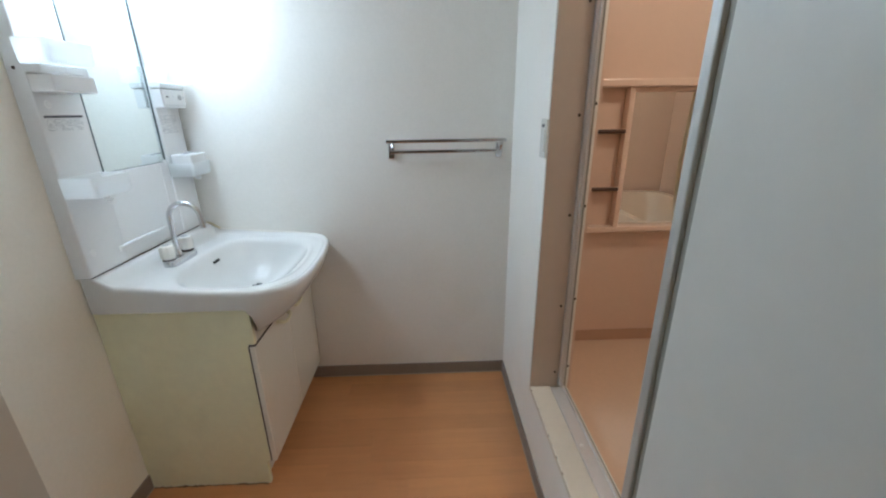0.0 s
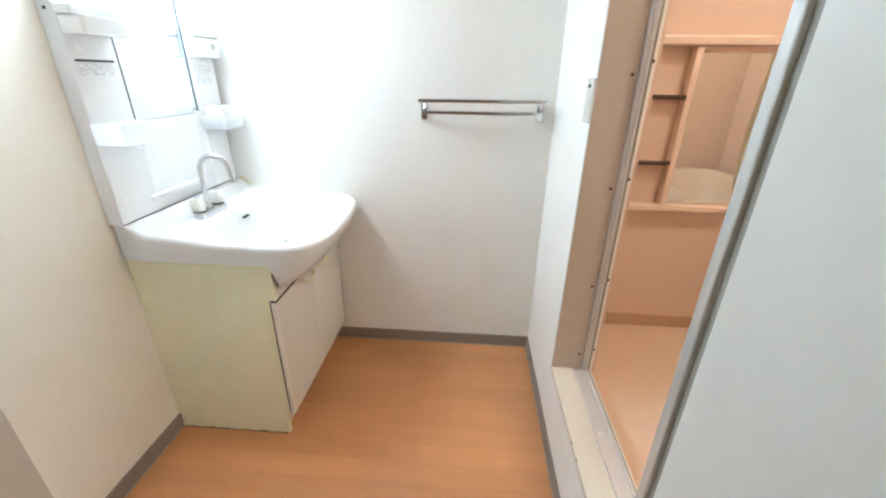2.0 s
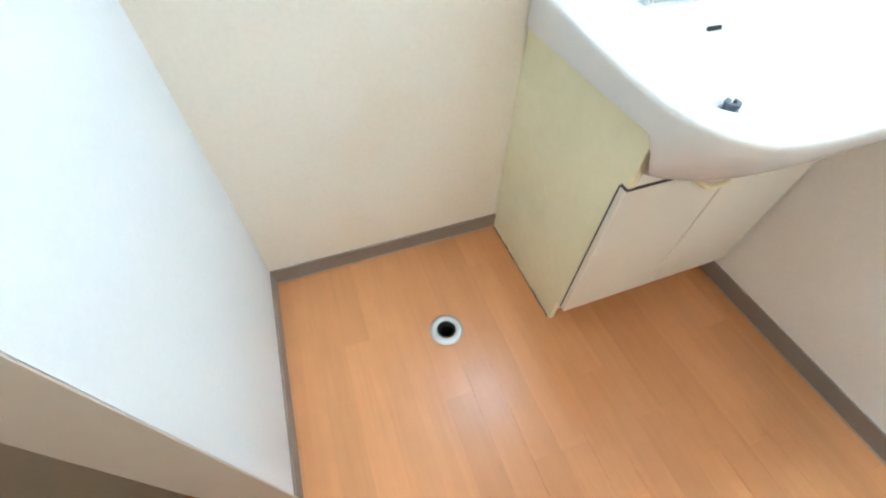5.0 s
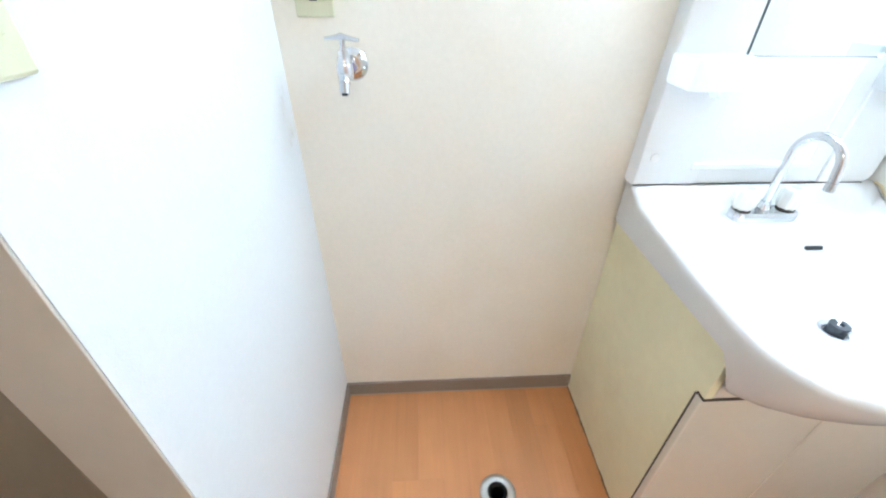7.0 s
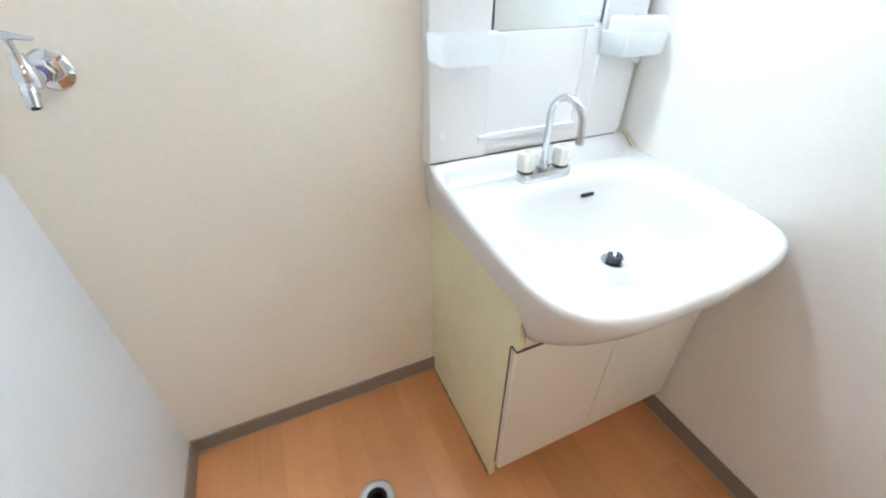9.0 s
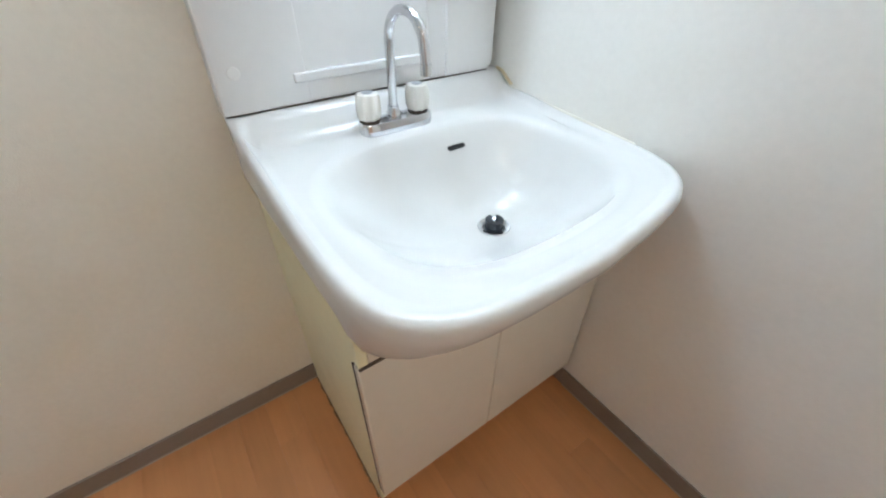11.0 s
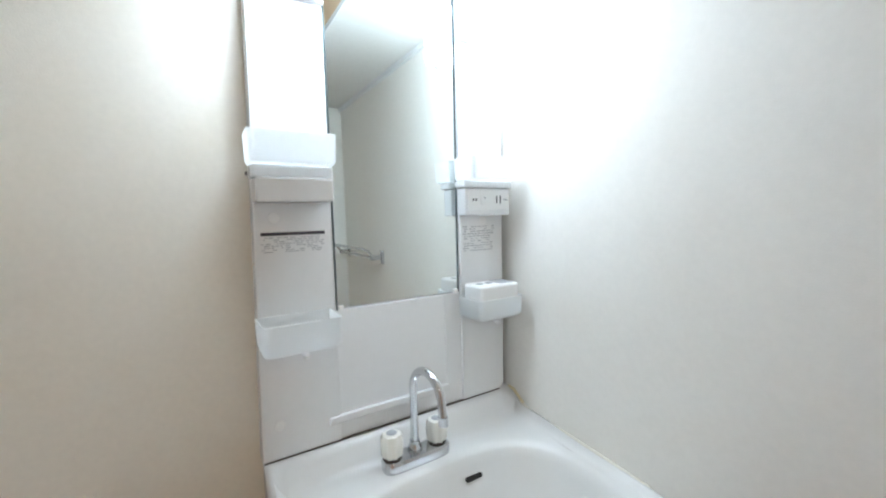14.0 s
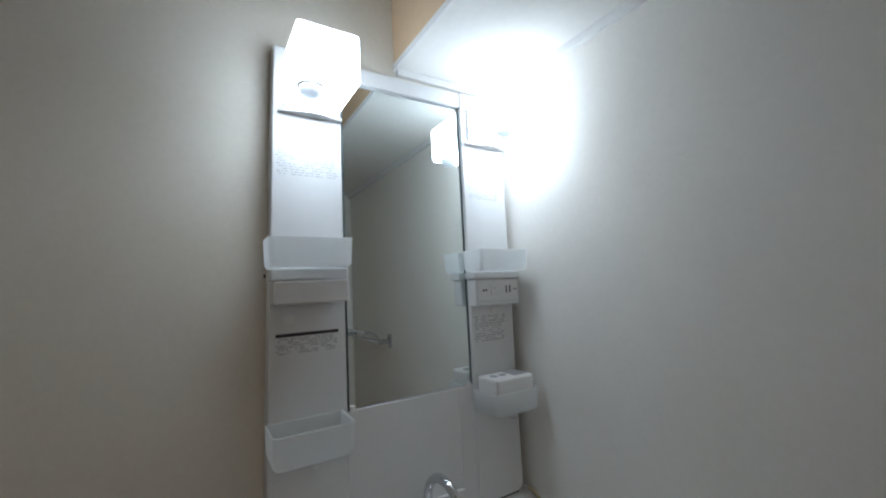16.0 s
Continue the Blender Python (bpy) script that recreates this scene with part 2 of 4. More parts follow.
def tube(points, r, n=12, bm=None, closed_ends=True, radii=None):
    bm = bm or bmesh.new()
    pts = [Vector(p) for p in points]
    rings = []
    ref = None
    for i, p in enumerate(pts):
        d = (pts[min(i + 1, len(pts) - 1)] - pts[max(i - 1, 0)]).normalized()
        if ref is None:
            ref = d.orthogonal().normalized()
        u = (ref - d * ref.dot(d)).normalized()
        ref = u
        w = d.cross(u)
        rr = radii[i] if radii else r
        rings.append([bm.verts.new(p + rr * (math.cos(a) * u + math.sin(a) * w)) for a in [2 * math.pi * k / n for k in range(n)]])
    for a, b in zip(rings, rings[1:]):
        for k in range(n):
            bm.faces.new((a[k], a[(k + 1) % n], b[(k + 1) % n], b[k]))
    if closed_ends:
        bm.faces.new(rings[0][::-1])
        bm.faces.new(rings[-1])
    return bm


def lathe(profile, centre, axis="z", n=24, bm=None, capped=True):
    """profile: (radius, height) pairs along the axis from centre."""
    bm = bm or bmesh.new()
    c = Vector(centre)
    rings = []
    for r, h in profile:
        ring = []
        for k in range(n):
            a = 2 * math.pi * k / n
            p = (r * math.cos(a), r * math.sin(a), h)
            if axis == "x":
                p = (p[2], p[0], p[1])
            elif axis == "y":
                p = (p[1], p[2], p[0])
            ring.append(bm.verts.new(c + Vector(p)))
        rings.append(ring)
    for a, b in zip(rings, rings[1:]):
        for k in range(n):
            bm.faces.new((a[k], a[(k + 1) % n], b[(k + 1) % n], b[k]))
    if capped:
        bm.faces.new(rings[0][::-1])
        bm.faces.new(rings[-1])
    return bm


def structure(name, bm, material, label="", parent=None):
    ob = part(name, bm, material, parent)
    return tagged(ob, label or name.replace("_", " "), "", "", "structure")


# ---- plan ----
XL = -0.012            # left wall
W = 1.333              # left wall to right wall
Y_PART = -1.376        # partition's face towards the room
Y_PART2 = -1.462
X_END = 0.626          # free end of the partition
Z_TOP = 2.35
Z_SOF = 1.84
Y_SOF = -0.312
SILL_Z = 0.30
O_FAR, O_NEAR, O_TOP = -0.496, -1.17, 2.02
XB = 1.47              # bathroom side of the dividing wall
BX, BY0, BY1, BZ, BTOP = 2.85, -1.65, -0.10, 0.222, 2.15
HY = -3.4              # end of the hall

structure("wall_left", box(-0.1, XL, -1.46, 0.1, -0.1, Z_TOP), PAPER_AGED, "off-white embossed wallpaper wall behind the vanity")
structure("wall_far", box(XL, XB + 0.02, -0.006, 0.1, -0.1, Z_TOP), PAPER, "off-white wallpaper wall with the towel rail")
bm = box(W, XB, O_FAR, 0, -0.1, Z_TOP)
box(W, XB, O_NEAR, O_FAR, -0.1, SILL_Z - 0.02, bm=bm)
box(W, XB, O_NEAR, O_FAR, O_TOP, Z_TOP, bm=bm)
box(W, XB, HY, O_NEAR, -0.1, Z_TOP, bm=bm)
structure("wall_right", bm, PAPER, "off-white wallpaper wall with the bathroom doorway")
structure("wall_partition", box(XL, X_END - 0.003, Y_PART2, Y_PART, -0.1, Z_TOP), PAPER_COOL_LIT, "white wallpaper partition beside the washing machine space, cool lamplight in its colour")
structure("partition_casing", box(X_END - 0.003, X_END, Y_PART2 - 0.002, Y_PART - 0.001, 0.0, 2.24, 0.0007), CASING, "beige painted door casing on the partition end")
structure("wall_above_entrance", box(X_END, W, Y_PART2, Y_PART, 2.24, Z_TOP), PAPER, "wall above the entrance opening")
structure("wall_hall_left", box(0.43, 0.53, HY, -1.575, -0.1, Z_TOP), HALLPAPER_DIM, "beige hall wall with the hall's dimness in its colour")
# Pocket interior coloured near-black for the shade in its depth
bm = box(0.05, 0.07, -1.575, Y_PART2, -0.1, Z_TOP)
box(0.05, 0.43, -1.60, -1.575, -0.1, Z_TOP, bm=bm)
structure("door_pocket", bm, DARK_AND_SHADE, "sliding door pocket coloured near-black for its shade")
# Added sheet: covers the partition's lit back with painted shade
structure("trim_pocket_shade", box(0.075, X_END - 0.0035, Y_PART2 - 0.006, Y_PART2 - 0.0025, -0.012, 2.24), POCKET_SHADE, "near-black sheet added for shade on the hall side of the partition")
sliding = thing("sliding_door", "grey-green sliding door pushed back into its dark pocket", "door", at=(0.3, -1.51, -0.0125))
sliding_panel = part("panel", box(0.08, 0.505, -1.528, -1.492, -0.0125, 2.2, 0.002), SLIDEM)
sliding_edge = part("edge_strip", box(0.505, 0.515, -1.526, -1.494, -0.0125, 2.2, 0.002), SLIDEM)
for piece in (sliding_panel, sliding_edge):
    piece.parent = sliding
    piece.matrix_parent_inverse = Matrix.Translation(-Vector(sliding.location))
structure("wall_hall_end", box(0.43, XB, HY - 0.1, HY, -0.1, Z_TOP), HALLPAPER_DIM, "beige wall at the hall's end, darkened to match the dim hall")
structure("ceiling", box(-0.1, XB, HY, 0.1, Z_TOP, Z_TOP + 0.1), CEIL, "white ceiling")
structure("wall_soffit_riser", box(XL, W, Y_SOF - 0.004, Y_SOF, Z_SOF + 0.012, Z_TOP), PAPER_WARM_LIT, "wallpaper face of the lowered ceiling box, warm light in its beige colour")
structure("trim_soffit_edge", box(XL, W, Y_SOF - 0.007, Y_SOF, Z_SOF - 0.003, Z_SOF + 0.0118, 0.001), PLASTIC2, "pale corner trim of the lowered ceiling")
structure("soffit", box(XL, W, Y_SOF, 0, Z_SOF, Z_TOP), CEIL, "lowered white ceiling box along the far wall")
bm = box(XL, 0.0, Y_SOF, 0, Z_SOF - 0.018, Z_SOF - 0.0005)
box(0.0, W, -0.018, -0.006, Z_SOF - 0.018, Z_SOF - 0.0005, bm=bm)
structure("trim_soffit", bm, PLASTIC2, "thin white trim under the lowered ceiling")
bm = box(XL, XL + 0.007, -1.376, -0.599, 0, 0.06, 0.002)
box(0.375, W, -0.013, -0.006, 0, 0.06, 0.002, bm=bm)
box(W - 0.007, W, -1.165, -0.013, 0, 0.06, 0.002, bm=bm)
box(XL + 0.007, X_END - 0.002, Y_PART, Y_PART + 0.007, 0, 0.06, 0.002, bm=bm)
structure("baseboard", bm, SKIRT, "grey-brown vinyl baseboard")
bm = box(XL + 0.007, XL + 0.009, -1.369, -0.602, 0, 0.004)
box(0.44, W - 0.009, -0.0155, -0.013, 0, 0.004, bm=bm)
box(W - 0.009, W - 0.007, -1.16, -0.0155, 0, 0.004, bm=bm)
structure("trim_floor_joint", bm, JOINT, "pale sealant bead between floor and baseboard")

# scuffs and small marks on the wallpaper
scuff = random.Random(5)
bm = bmesh.new()
for k in range(9):
    sx, sz, sh = 0.03 + scuff.uniform(-0.02, 0.02), 0.95 + scuff.uniform(-0.06, 0.06), scuff.uniform(0.006, 0.03)
    box(sx, sx + scuff.uniform(0.001, 0.003), Y_PART, Y_PART + 0.0004, sz, sz + sh, bm=bm)
structure("trim_scuff_partition", bm, mat("scuffed_paper", (0.73, 0.715, 0.68), 0.85), "faint brown scuffs on the partition wallpaper")

bm = lathe([(0.010, 0.0), (0.008, -0.0003), (0.005, -0.0005), (0.002, -0.0006)], (0.469, -0.0062, 1.526), "y", 14)
structure("trim_wall_patch", bm, PAPER, "small filled hole in the far wallpaper")

# bathroom doorway lining
bm = box(W - 0.002, 1.428, O_FAR - 0.012, O_FAR, SILL_Z, O_TOP, 0.0015)
box(W - 0.002, 1.428, O_NEAR, O_NEAR + 0.012, SILL_Z, O_TOP, 0.0015, bm=bm)
box(W - 0.002, 1.428, O_NEAR + 0.012, O_FAR - 0.012, O_TOP - 0.012, O_TOP, 0.0015, bm=bm)
structure("trim_doorway", bm, JAMB, "beige-brown laminate doorway lining")
structure("sill_bathroom", box(W - 0.003, 1.402, O_NEAR, O_FAR, SILL_Z - 0.02, SILL_Z, 0.003), SILLM, "worn beige doorway sill")
wear = random.Random(3)
bm = bmesh.new()
wy = O_FAR - 0.03
while wy > O_NEAR + 0.05:
    wl = wear.uniform(0.003, 0.012)
    box(W - 0.0034, W - 0.0034 + wear.uniform(0.001, 0.003), wy - wl, wy, SILL_Z - wear.uniform(0.001, 0.005), SILL_Z + 0.0002, bm=bm)
    wy -= wl + wear.uniform(0.03, 0.12)
structure("trim_sill_wear", bm, SEALANTDARK, "brown chips along the sill edge")
frame_ob = thing("bathroom_door_frame", "screwed aluminium frame in the bathroom doorway", "door frame", at=(1.43, O_FAR, SILL_Z))


def put(ob, child):
    """Keep a child, built in the world's place, there under its thing."""
    child.parent = ob
    child.matrix_parent_inverse = Matrix.Translation(-Vector(ob.location))
    return child


bm = box(1.429, 1.455, O_FAR - 0.022, O_FAR, SILL_Z + 0.0045, O_TOP, 0.002)
box(1.437, 1.445, O_FAR - 0.030, O_FAR - 0.020, SILL_Z, O_TOP, 0.002, bm=bm)
put(frame_ob, part("post", bm, ALU))
put(frame_ob, part("post", box(1.429, 1.455, O_NEAR, O_NEAR + 0.022, SILL_Z + 0.0045, O_TOP, 0.002), ALU))
put(frame_ob, part("head", box(1.429, 1.455, O_NEAR + 0.022, O_FAR - 0.022, O_TOP - 0.022, O_TOP, 0.002), ALU))
bm = box(1.402, 1.455, O_NEAR + 0.022, O_FAR - 0.022, SILL_Z - 0.02, SILL_Z + 0.004, 0.002)
box(1.440, 1.447, O_NEAR + 0.022, O_FAR - 0.022, SILL_Z + 0.003, SILL_Z + 0.012, 0.002, bm=bm)
put(frame_ob, part("threshold", bm, ALU))
put(frame_ob, part("seal", box(1.4475, 1.4495, O_FAR - 0.028, O_FAR - 0.021, SILL_Z + 0.005, O_TOP - 0.02), GASKET, label="dark rubber door seal"))
put(frame_ob, part("seal", box(1.4475, 1.452, O_NEAR + 0.03, O_FAR - 0.03, SILL_Z + 0.004, SILL_Z + 0.009), GASKET, label="dark rubber door seal"))
for z in (0.36, 0.62, 0.93, 1.22, 1.50, 1.80):
    put(frame_ob, part("screw", lathe([(0.0045, 0), (0.004, -0.002)], (1.414, O_FAR - 0.0122, z), "y", 10), DARK_AND_SHADE))
    put(frame_ob, part("screw", lathe([(0.0045, 0), (0.004, -0.002)], (1.454, O_FAR - 0.0215, z + 0.03), "y", 10), DARK_AND_SHADE))
put(frame_ob, part("screw", lathe([(0.006, 0), (0.005, 0.003)], (1.415, -0.78, SILL_Z + 0.004), "z", 10), PLASTIC2, label="white screw cap"))

# bathroom door, swung open flat against the right wall
leaf = thing("bathroom_door", "open bathroom door with a pale grey panel and aluminium stiles", "door", at=(1.29, -1.235, 0.31))
LX0, LX1, LY0, LY1, LZ0, LZ1 = 1.276, 1.312, -1.83, -1.216, 0.32, 1.99
for a, b in ((LY1 - 0.019, LY1), (LY0, LY0 + 0.019)):
    put(leaf, part("stile", box(LX0, LX1, a, b, LZ0, LZ1, 0.003), STILE))
for a, b in ((LZ0, LZ0 + 0.06), (LZ1 - 0.05, LZ1)):
    put(leaf, part("rail", box(LX0, LX1, LY0 + 0.028, LY1 - 0.028, a, b, 0.003), STILE))
for a in (LY1 - 0.031, LY0 + 0.019):
    put(leaf, part("gasket", box(LX0 + 0.006, LX1 - 0.006, a, a + 0.012, LZ0 + 0.06, LZ1 - 0.05), GASKET))
put(leaf, part("panel", box(LX0 + 0.004, LX1 - 0.004, LY0 + 0.031, LY1 - 0.031, LZ0 + 0.06, LZ1 - 0.05), DOORPANEL))
for z in (0.5, 1.15, 1.8):
    put(leaf, part("hinge", lathe([(0.008, -0.04), (0.008, 0.04)], (1.318, -1.195, z), "z", 12), ALU))
for z in (0.5, 1.8):
    put(leaf, part("stay", box(1.311, 1.326, -1.78, -1.75, z, z + 0.03, 0.002), ALU))

# ---- bathroom ----
structure("wall_bath_far", box(XB, BX + 0.05, BY1, 0.0, 0.05, BTOP), PEACH, "glossy peach bathroom wall panel")
structure("wall_bath_right", box(BX, BX + 0.05, BY0, BY1, 0.05, BTOP), PEACH, "glossy peach bathroom wall panel")
structure("wall_bath_near", box(XB, BX + 0.05, BY0 - 0.05, BY0, 0.05, BTOP), PEACH, "glossy peach bathroom wall panel")
bm = box(XB, XB + 0.008, O_FAR, BY1, 0.05, BTOP)
box(XB, XB + 0.008, BY0, O_NEAR, 0.05, BTOP, bm=bm)
box(XB, XB + 0.008, O_NEAR, O_FAR, O_TOP, BTOP, bm=bm)
structure("wall_bath_left", bm, PEACH, "glossy peach bathroom wall panel")
structure("floor_bathroom", box(XB - 0.02, BX, BY0, BY1, BZ - 0.1, BZ), PEACHFLOOR, "pale peach resin bathroom floor")
structure("ceiling_bathroom", box(XB, BX, BY0, BY1, BTOP, BTOP + 0.05), PEACHLT, "pale bathroom ceiling")
structure("trim_bath_cove", box(XB + 0.008, BX, BY1 - 0.006, BY1, BZ, BZ + 0.055, 0.002), TANCOVE, "tan cove strip at the foot of the bathroom wall")

rack = thing("bathroom_shelf", "peach moulded bathroom wall shelf with brown rods and a mirror", "shelf", at=(1.85, BY1, 0.76))
SX0, SXD, SX1, SZ0, SZ1 = 1.60, 1.735, 2.055, 0.768, 1.325
put(rack, part("bottom_ledge", box(SX0, SX1 + 0.02, BY1 - 0.045, BY1, SZ0 - 0.012, SZ0 + 0.012, 0.005), PEACHLT))
put(rack, part("top_ledge", box(SX0, SX1 + 0.02, BY1 - 0.05, BY1, SZ1 - 0.014, SZ1 + 0.014, 0.005), PEACHLT))
put(rack, part("divider", box(SXD - 0.002, SXD + 0.020, BY1 - 0.040, BY1, SZ0 + 0.012, SZ1 - 0.014, 0.004), PEACHLT))
put(rack, part("side", box(SX1, SX1 + 0.016, BY1 - 0.035, BY1, SZ0 + 0.012, SZ1 - 0.014, 0.003), PEACHLT))
put(rack, part("side", box(SX0, SX0 + 0.014, BY1 - 0.045, BY1, SZ0 + 0.012, SZ1 - 0.014, 0.003), PEACHLT))
put(rack, part("mirror_head", box(SXD + 0.02, SX1, BY1 - 0.03, BY1, SZ1 - 0.032, SZ1 - 0.014, 0.004), PEACHLT))
put(rack, part("mirror", box(SXD + 0.022, SX1 - 0.001, BY1 - 0.008, BY1 - 0.001, SZ0 + 0.014, SZ1 - 0.032), MIRROR, label="bathroom mirror pane"))
for z in (1.155, 0.935):
    put(rack, part("rod", tube([(SX0 + 0.01, BY1 - 0.036, z), (SXD - 0.002, BY1 - 0.036, z)], 0.0075, 10), BROWNROD, label="dark brown guard rod"))
    put(rack, part("shelf_board", box(SX0 + 0.014, SXD - 0.002, BY1 - 0.026, BY1, z - 0.007, z - 0.001, 0.001), PEACHLT))
hose = thing("shower_hose", "cream shower hose hanging down the bathroom wall", "shower hose", at=(2.0, -0.16, 1.5))
pts = [(2.045, -0.125, 1.62), (2.036, -0.158, 1.50), (2.032, -0.162, 1.26), (2.026, -0.163, 1.13), (2.022, -0.164, 1.00), (2.034, -0.166, 0.85), (2.058, -0.168, 0.70), (2.052, -0.170, 0.55), (2.022, -0.165, 0.43), (2.016, -0.15, 0.36), (2.03, -0.12, 0.34), (2.04, -0.105, 0.36)]
put(hose, part("hose", tube(pts, 0.008, 10), HOSE, smooth=True))
put(hose, part("holder", box(2.030, 2.060, -0.14, -0.1, 1.60, 1.66, 0.005), PEACHLT))
tub = thing("bathtub", "cream resin bathtub along the bathroom wall", "bathtub", at=(2.5, -0.9, BZ))
bm = bmesh.new()
rings = []
for a, b, z in ((0.33, 0.70, 0.20), (0.33, 0.70, 0.60), (0.32, 0.69, 0.62), (0.27, 0.64, 0.62), (0.255, 0.625, 0.60), (0.22, 0.56, 0.28), (0.15, 0.48, 0.25)):
    rings.append([bm.verts.new((2.50 + a * math.copysign(abs(math.cos(t)) ** 0.25, math.cos(t)), -0.92 + b * math.copysign(abs(math.sin(t)) ** 0.25, math.sin(t)), z)) for t in [2 * math.pi * (k + 0.5) / 40 for k in range(40)]])
for a, b in zip(rings, rings[1:]):
    for k in range(40):
        bm.faces.new((a[k], a[(k + 1) % 40], b[(k + 1) % 40], b[k]))
bm.faces.new(rings[-1])
bm.faces.new(rings[0][::-1])
put(tub, part("shell", bm, TUBM, smooth=True))
bl = thing("bathroom_light", "round warm bathroom ceiling light", "ceiling light", at=(2.0, -0.85, BTOP))
put(bl, part("shade", lathe([(0.10, 0), (0.105, -0.03), (0.08, -0.07), (0.03, -0.085)], (2.0, -0.85, BTOP), "z", 24), BATHSHADE, smooth=True))
hl = thing("hall_light", "round warm hall ceiling light", "ceiling light", at=(0.95, -2.3, Z_TOP))
put(hl, part("shade", lathe([(0.16, 0), (0.17, -0.04), (0.13, -0.09), (0.05, -0.105)], (0.95, -2.3, Z_TOP), "z", 28), HALLSHADE, smooth=True))

# ---- vanity cabinet ----
YN, YF = -0.600, -0.014          # near and far side
cab = thing("vanity_cabinet", "yellowed cream vanity cabinet with two white doors", "cabinet", at=(0.2, -0.3, 0))


def side_board(y0, y1, foot=0.402):
    """Side of the cabinet: set back at the foot, reaching forward beside the top rail."""
    b = bmesh.new()
    prof = ((XL + 0.001, 0.0), (foot, 0.0), (foot, 0.100), (0.4195, 0.106), (0.4195, 0.566), (0.4395, 0.566), (0.4395, 0.69), (XL + 0.001, 0.69))
    face = b.faces.new([b.verts.new((x, y0, z)) for x, z in prof])
    for v in bmesh.ops.extrude_face_region(b, geom=[face])["geom"]:
        if isinstance(v, bmesh.types.BMVert):
            v.co.y = y1
    bmesh.ops.bevel(b, geom=b.edges[:], offset=0.0008, segments=1, affect="EDGES", profile=0.5)
    return b


bm = side_board(YN, YN + 0.016)
put(cab, part("side_panel", bm, CABSIDE, label="yellowed laminate side panel"))
put(cab, part("side_panel", side_board(YF - 0.016, YF, 0.372), CABSIDE))
put(cab, part("back_panel", box(XL + 0.001, 0.01, YN + 0.016, YF - 0.016, 0.03, 0.69), CABSIDE))
put(cab, part("floor_panel", box(0.01, 0.41, YN + 0.016, YF - 0.016, 0.095, 0.11), CABDOOR))
put(cab, part("plinth", box(0.365, 0.381, YN + 0.016, YF - 0.016, 0.0, 0.095, 0.001), CABDOOR))
bm = box(0.402, 0.4400, YN + 0.0165, YF - 0.016, 0.568, 0.598, 0.001)
box(0.402, 0.4400, YN + 0.0165, YN + 0.104, 0.598, 0.69, 0.001, bm=bm)
box(0.402, 0.4400, YN + 0.104, YN + 0.17, 0.598, 0.638, 0.001, bm=bm)
box(0.402, 0.4400, YF - 0.050, YF - 0.016, 0.598, 0.69, 0.001, bm=bm)
put(cab, part("top_rail", bm, CABDOOR))
put(cab, part("screw", lathe([(0.0035, 0), (0.003, 0.0015)], (0.4400, YN + 0.034, 0.60), "x", 10), SEALANT))
put(cab, part("inner_stay", box(0.36, 0.402, YN + 0.0165, YN + 0.055, 0.62, 0.69), CABDOOR))
# Near-black strip fills the groove, painting the shade between rail and doors
put(cab, part("rail_shadow_gap", box(0.4195, 0.4396, YN + 0.001, YF - 0.002, 0.5585, 0.5655), DARK_AND_SHADE, label="dark strip for the shade in the finger groove above the doors"))
YM = -0.313
for i, (a, b, ha, hb) in enumerate(((YN - 0.001, YM - 0.0015, YM - 0.110, YM - 0.022), (YM + 0.0015, YF, YM + 0.022, YM + 0.110))):
    door = put(cab, part("door", box(0.4205, 0.438, a, b, 0.102, 0.558, 0.0025), CABDOOR, label="off-white laminate door"))
    if i == 0:
        put(cab, part("edge_strip", box(0.4180, 0.4212, a - 0.0008, a + 0.006, 0.104, 0.560), DARK_AND_SHADE, label="dark strip along the near door edge"))
    bm = bmesh.new()
    tube([(0.4375, ha + 0.006, 0.543), (0.452, ha + 0.007, 0.541), (0.460, ha + 0.012, 0.537), (0.4625, ha + 0.022, 0.534), (0.463, (ha + hb) / 2, 0.533), (0.4625, hb - 0.022, 0.534), (0.460, hb - 0.012, 0.537), (0.452, hb - 0.007, 0.541), (0.4375, hb - 0.006, 0.543)], 0.006, 8, bm, radii=[0.0075, 0.007, 0.0062, 0.0055, 0.0055, 0.0055, 0.0062, 0.007, 0.0075])
    for hy in (ha + 0.006, hb - 0.006):
        box(0.4378, 0.4405, hy - 0.010, hy + 0.010, 0.533, 0.553, 0.001, 1, bm)
    part("handle", bm, HANDLEIVORY, door, "small yellowed bow handle", smooth=True)

dirt = random.Random(11)
bm = bmesh.new()
ribs = []
for k in range(46):
    gx = XL + 0.010 + 0.0088 * k
    gh = max(0.0006, dirt.uniform(-0.002, 0.0065))
    gy = YN - 0.0012 - dirt.uniform(0.0, 0.005)
    ribs.append([bm.verts.new(p) for p in ((gx, YN - 0.0003, 0.0003), (gx, gy, 0.0003), (gx + dirt.uniform(-0.002, 0.002), gy * 0.4 + (YN - 0.0003) * 0.6, gh * 0.7 + 0.0004), (gx, YN - 0.0003, gh + 0.0004))])
for p, q in zip(ribs, ribs[1:]):
    for m in range(4):
        bm.faces.new((p[m], p[(m + 1) % 4], q[(m + 1) % 4], q[m]))
bm.faces.new(ribs[0])
bm.faces.new(ribs[-1][::-1])
put(cab, part("floor_sealant", bm, mat("dirty_sealant", (0.20, 0.145, 0.075), 0.7, vary=0.2), label="crumbling brown sealant at the cabinet foot"))

# ---- washbasin ----
basin = thing("washbasin", "white ceramic washbasin with a rounded front", "washbasin", at=(0.2, -0.3, 0.69))
CX, CY = 0.30, -0.309
PX, PY = 0.306, -0.234            # drain


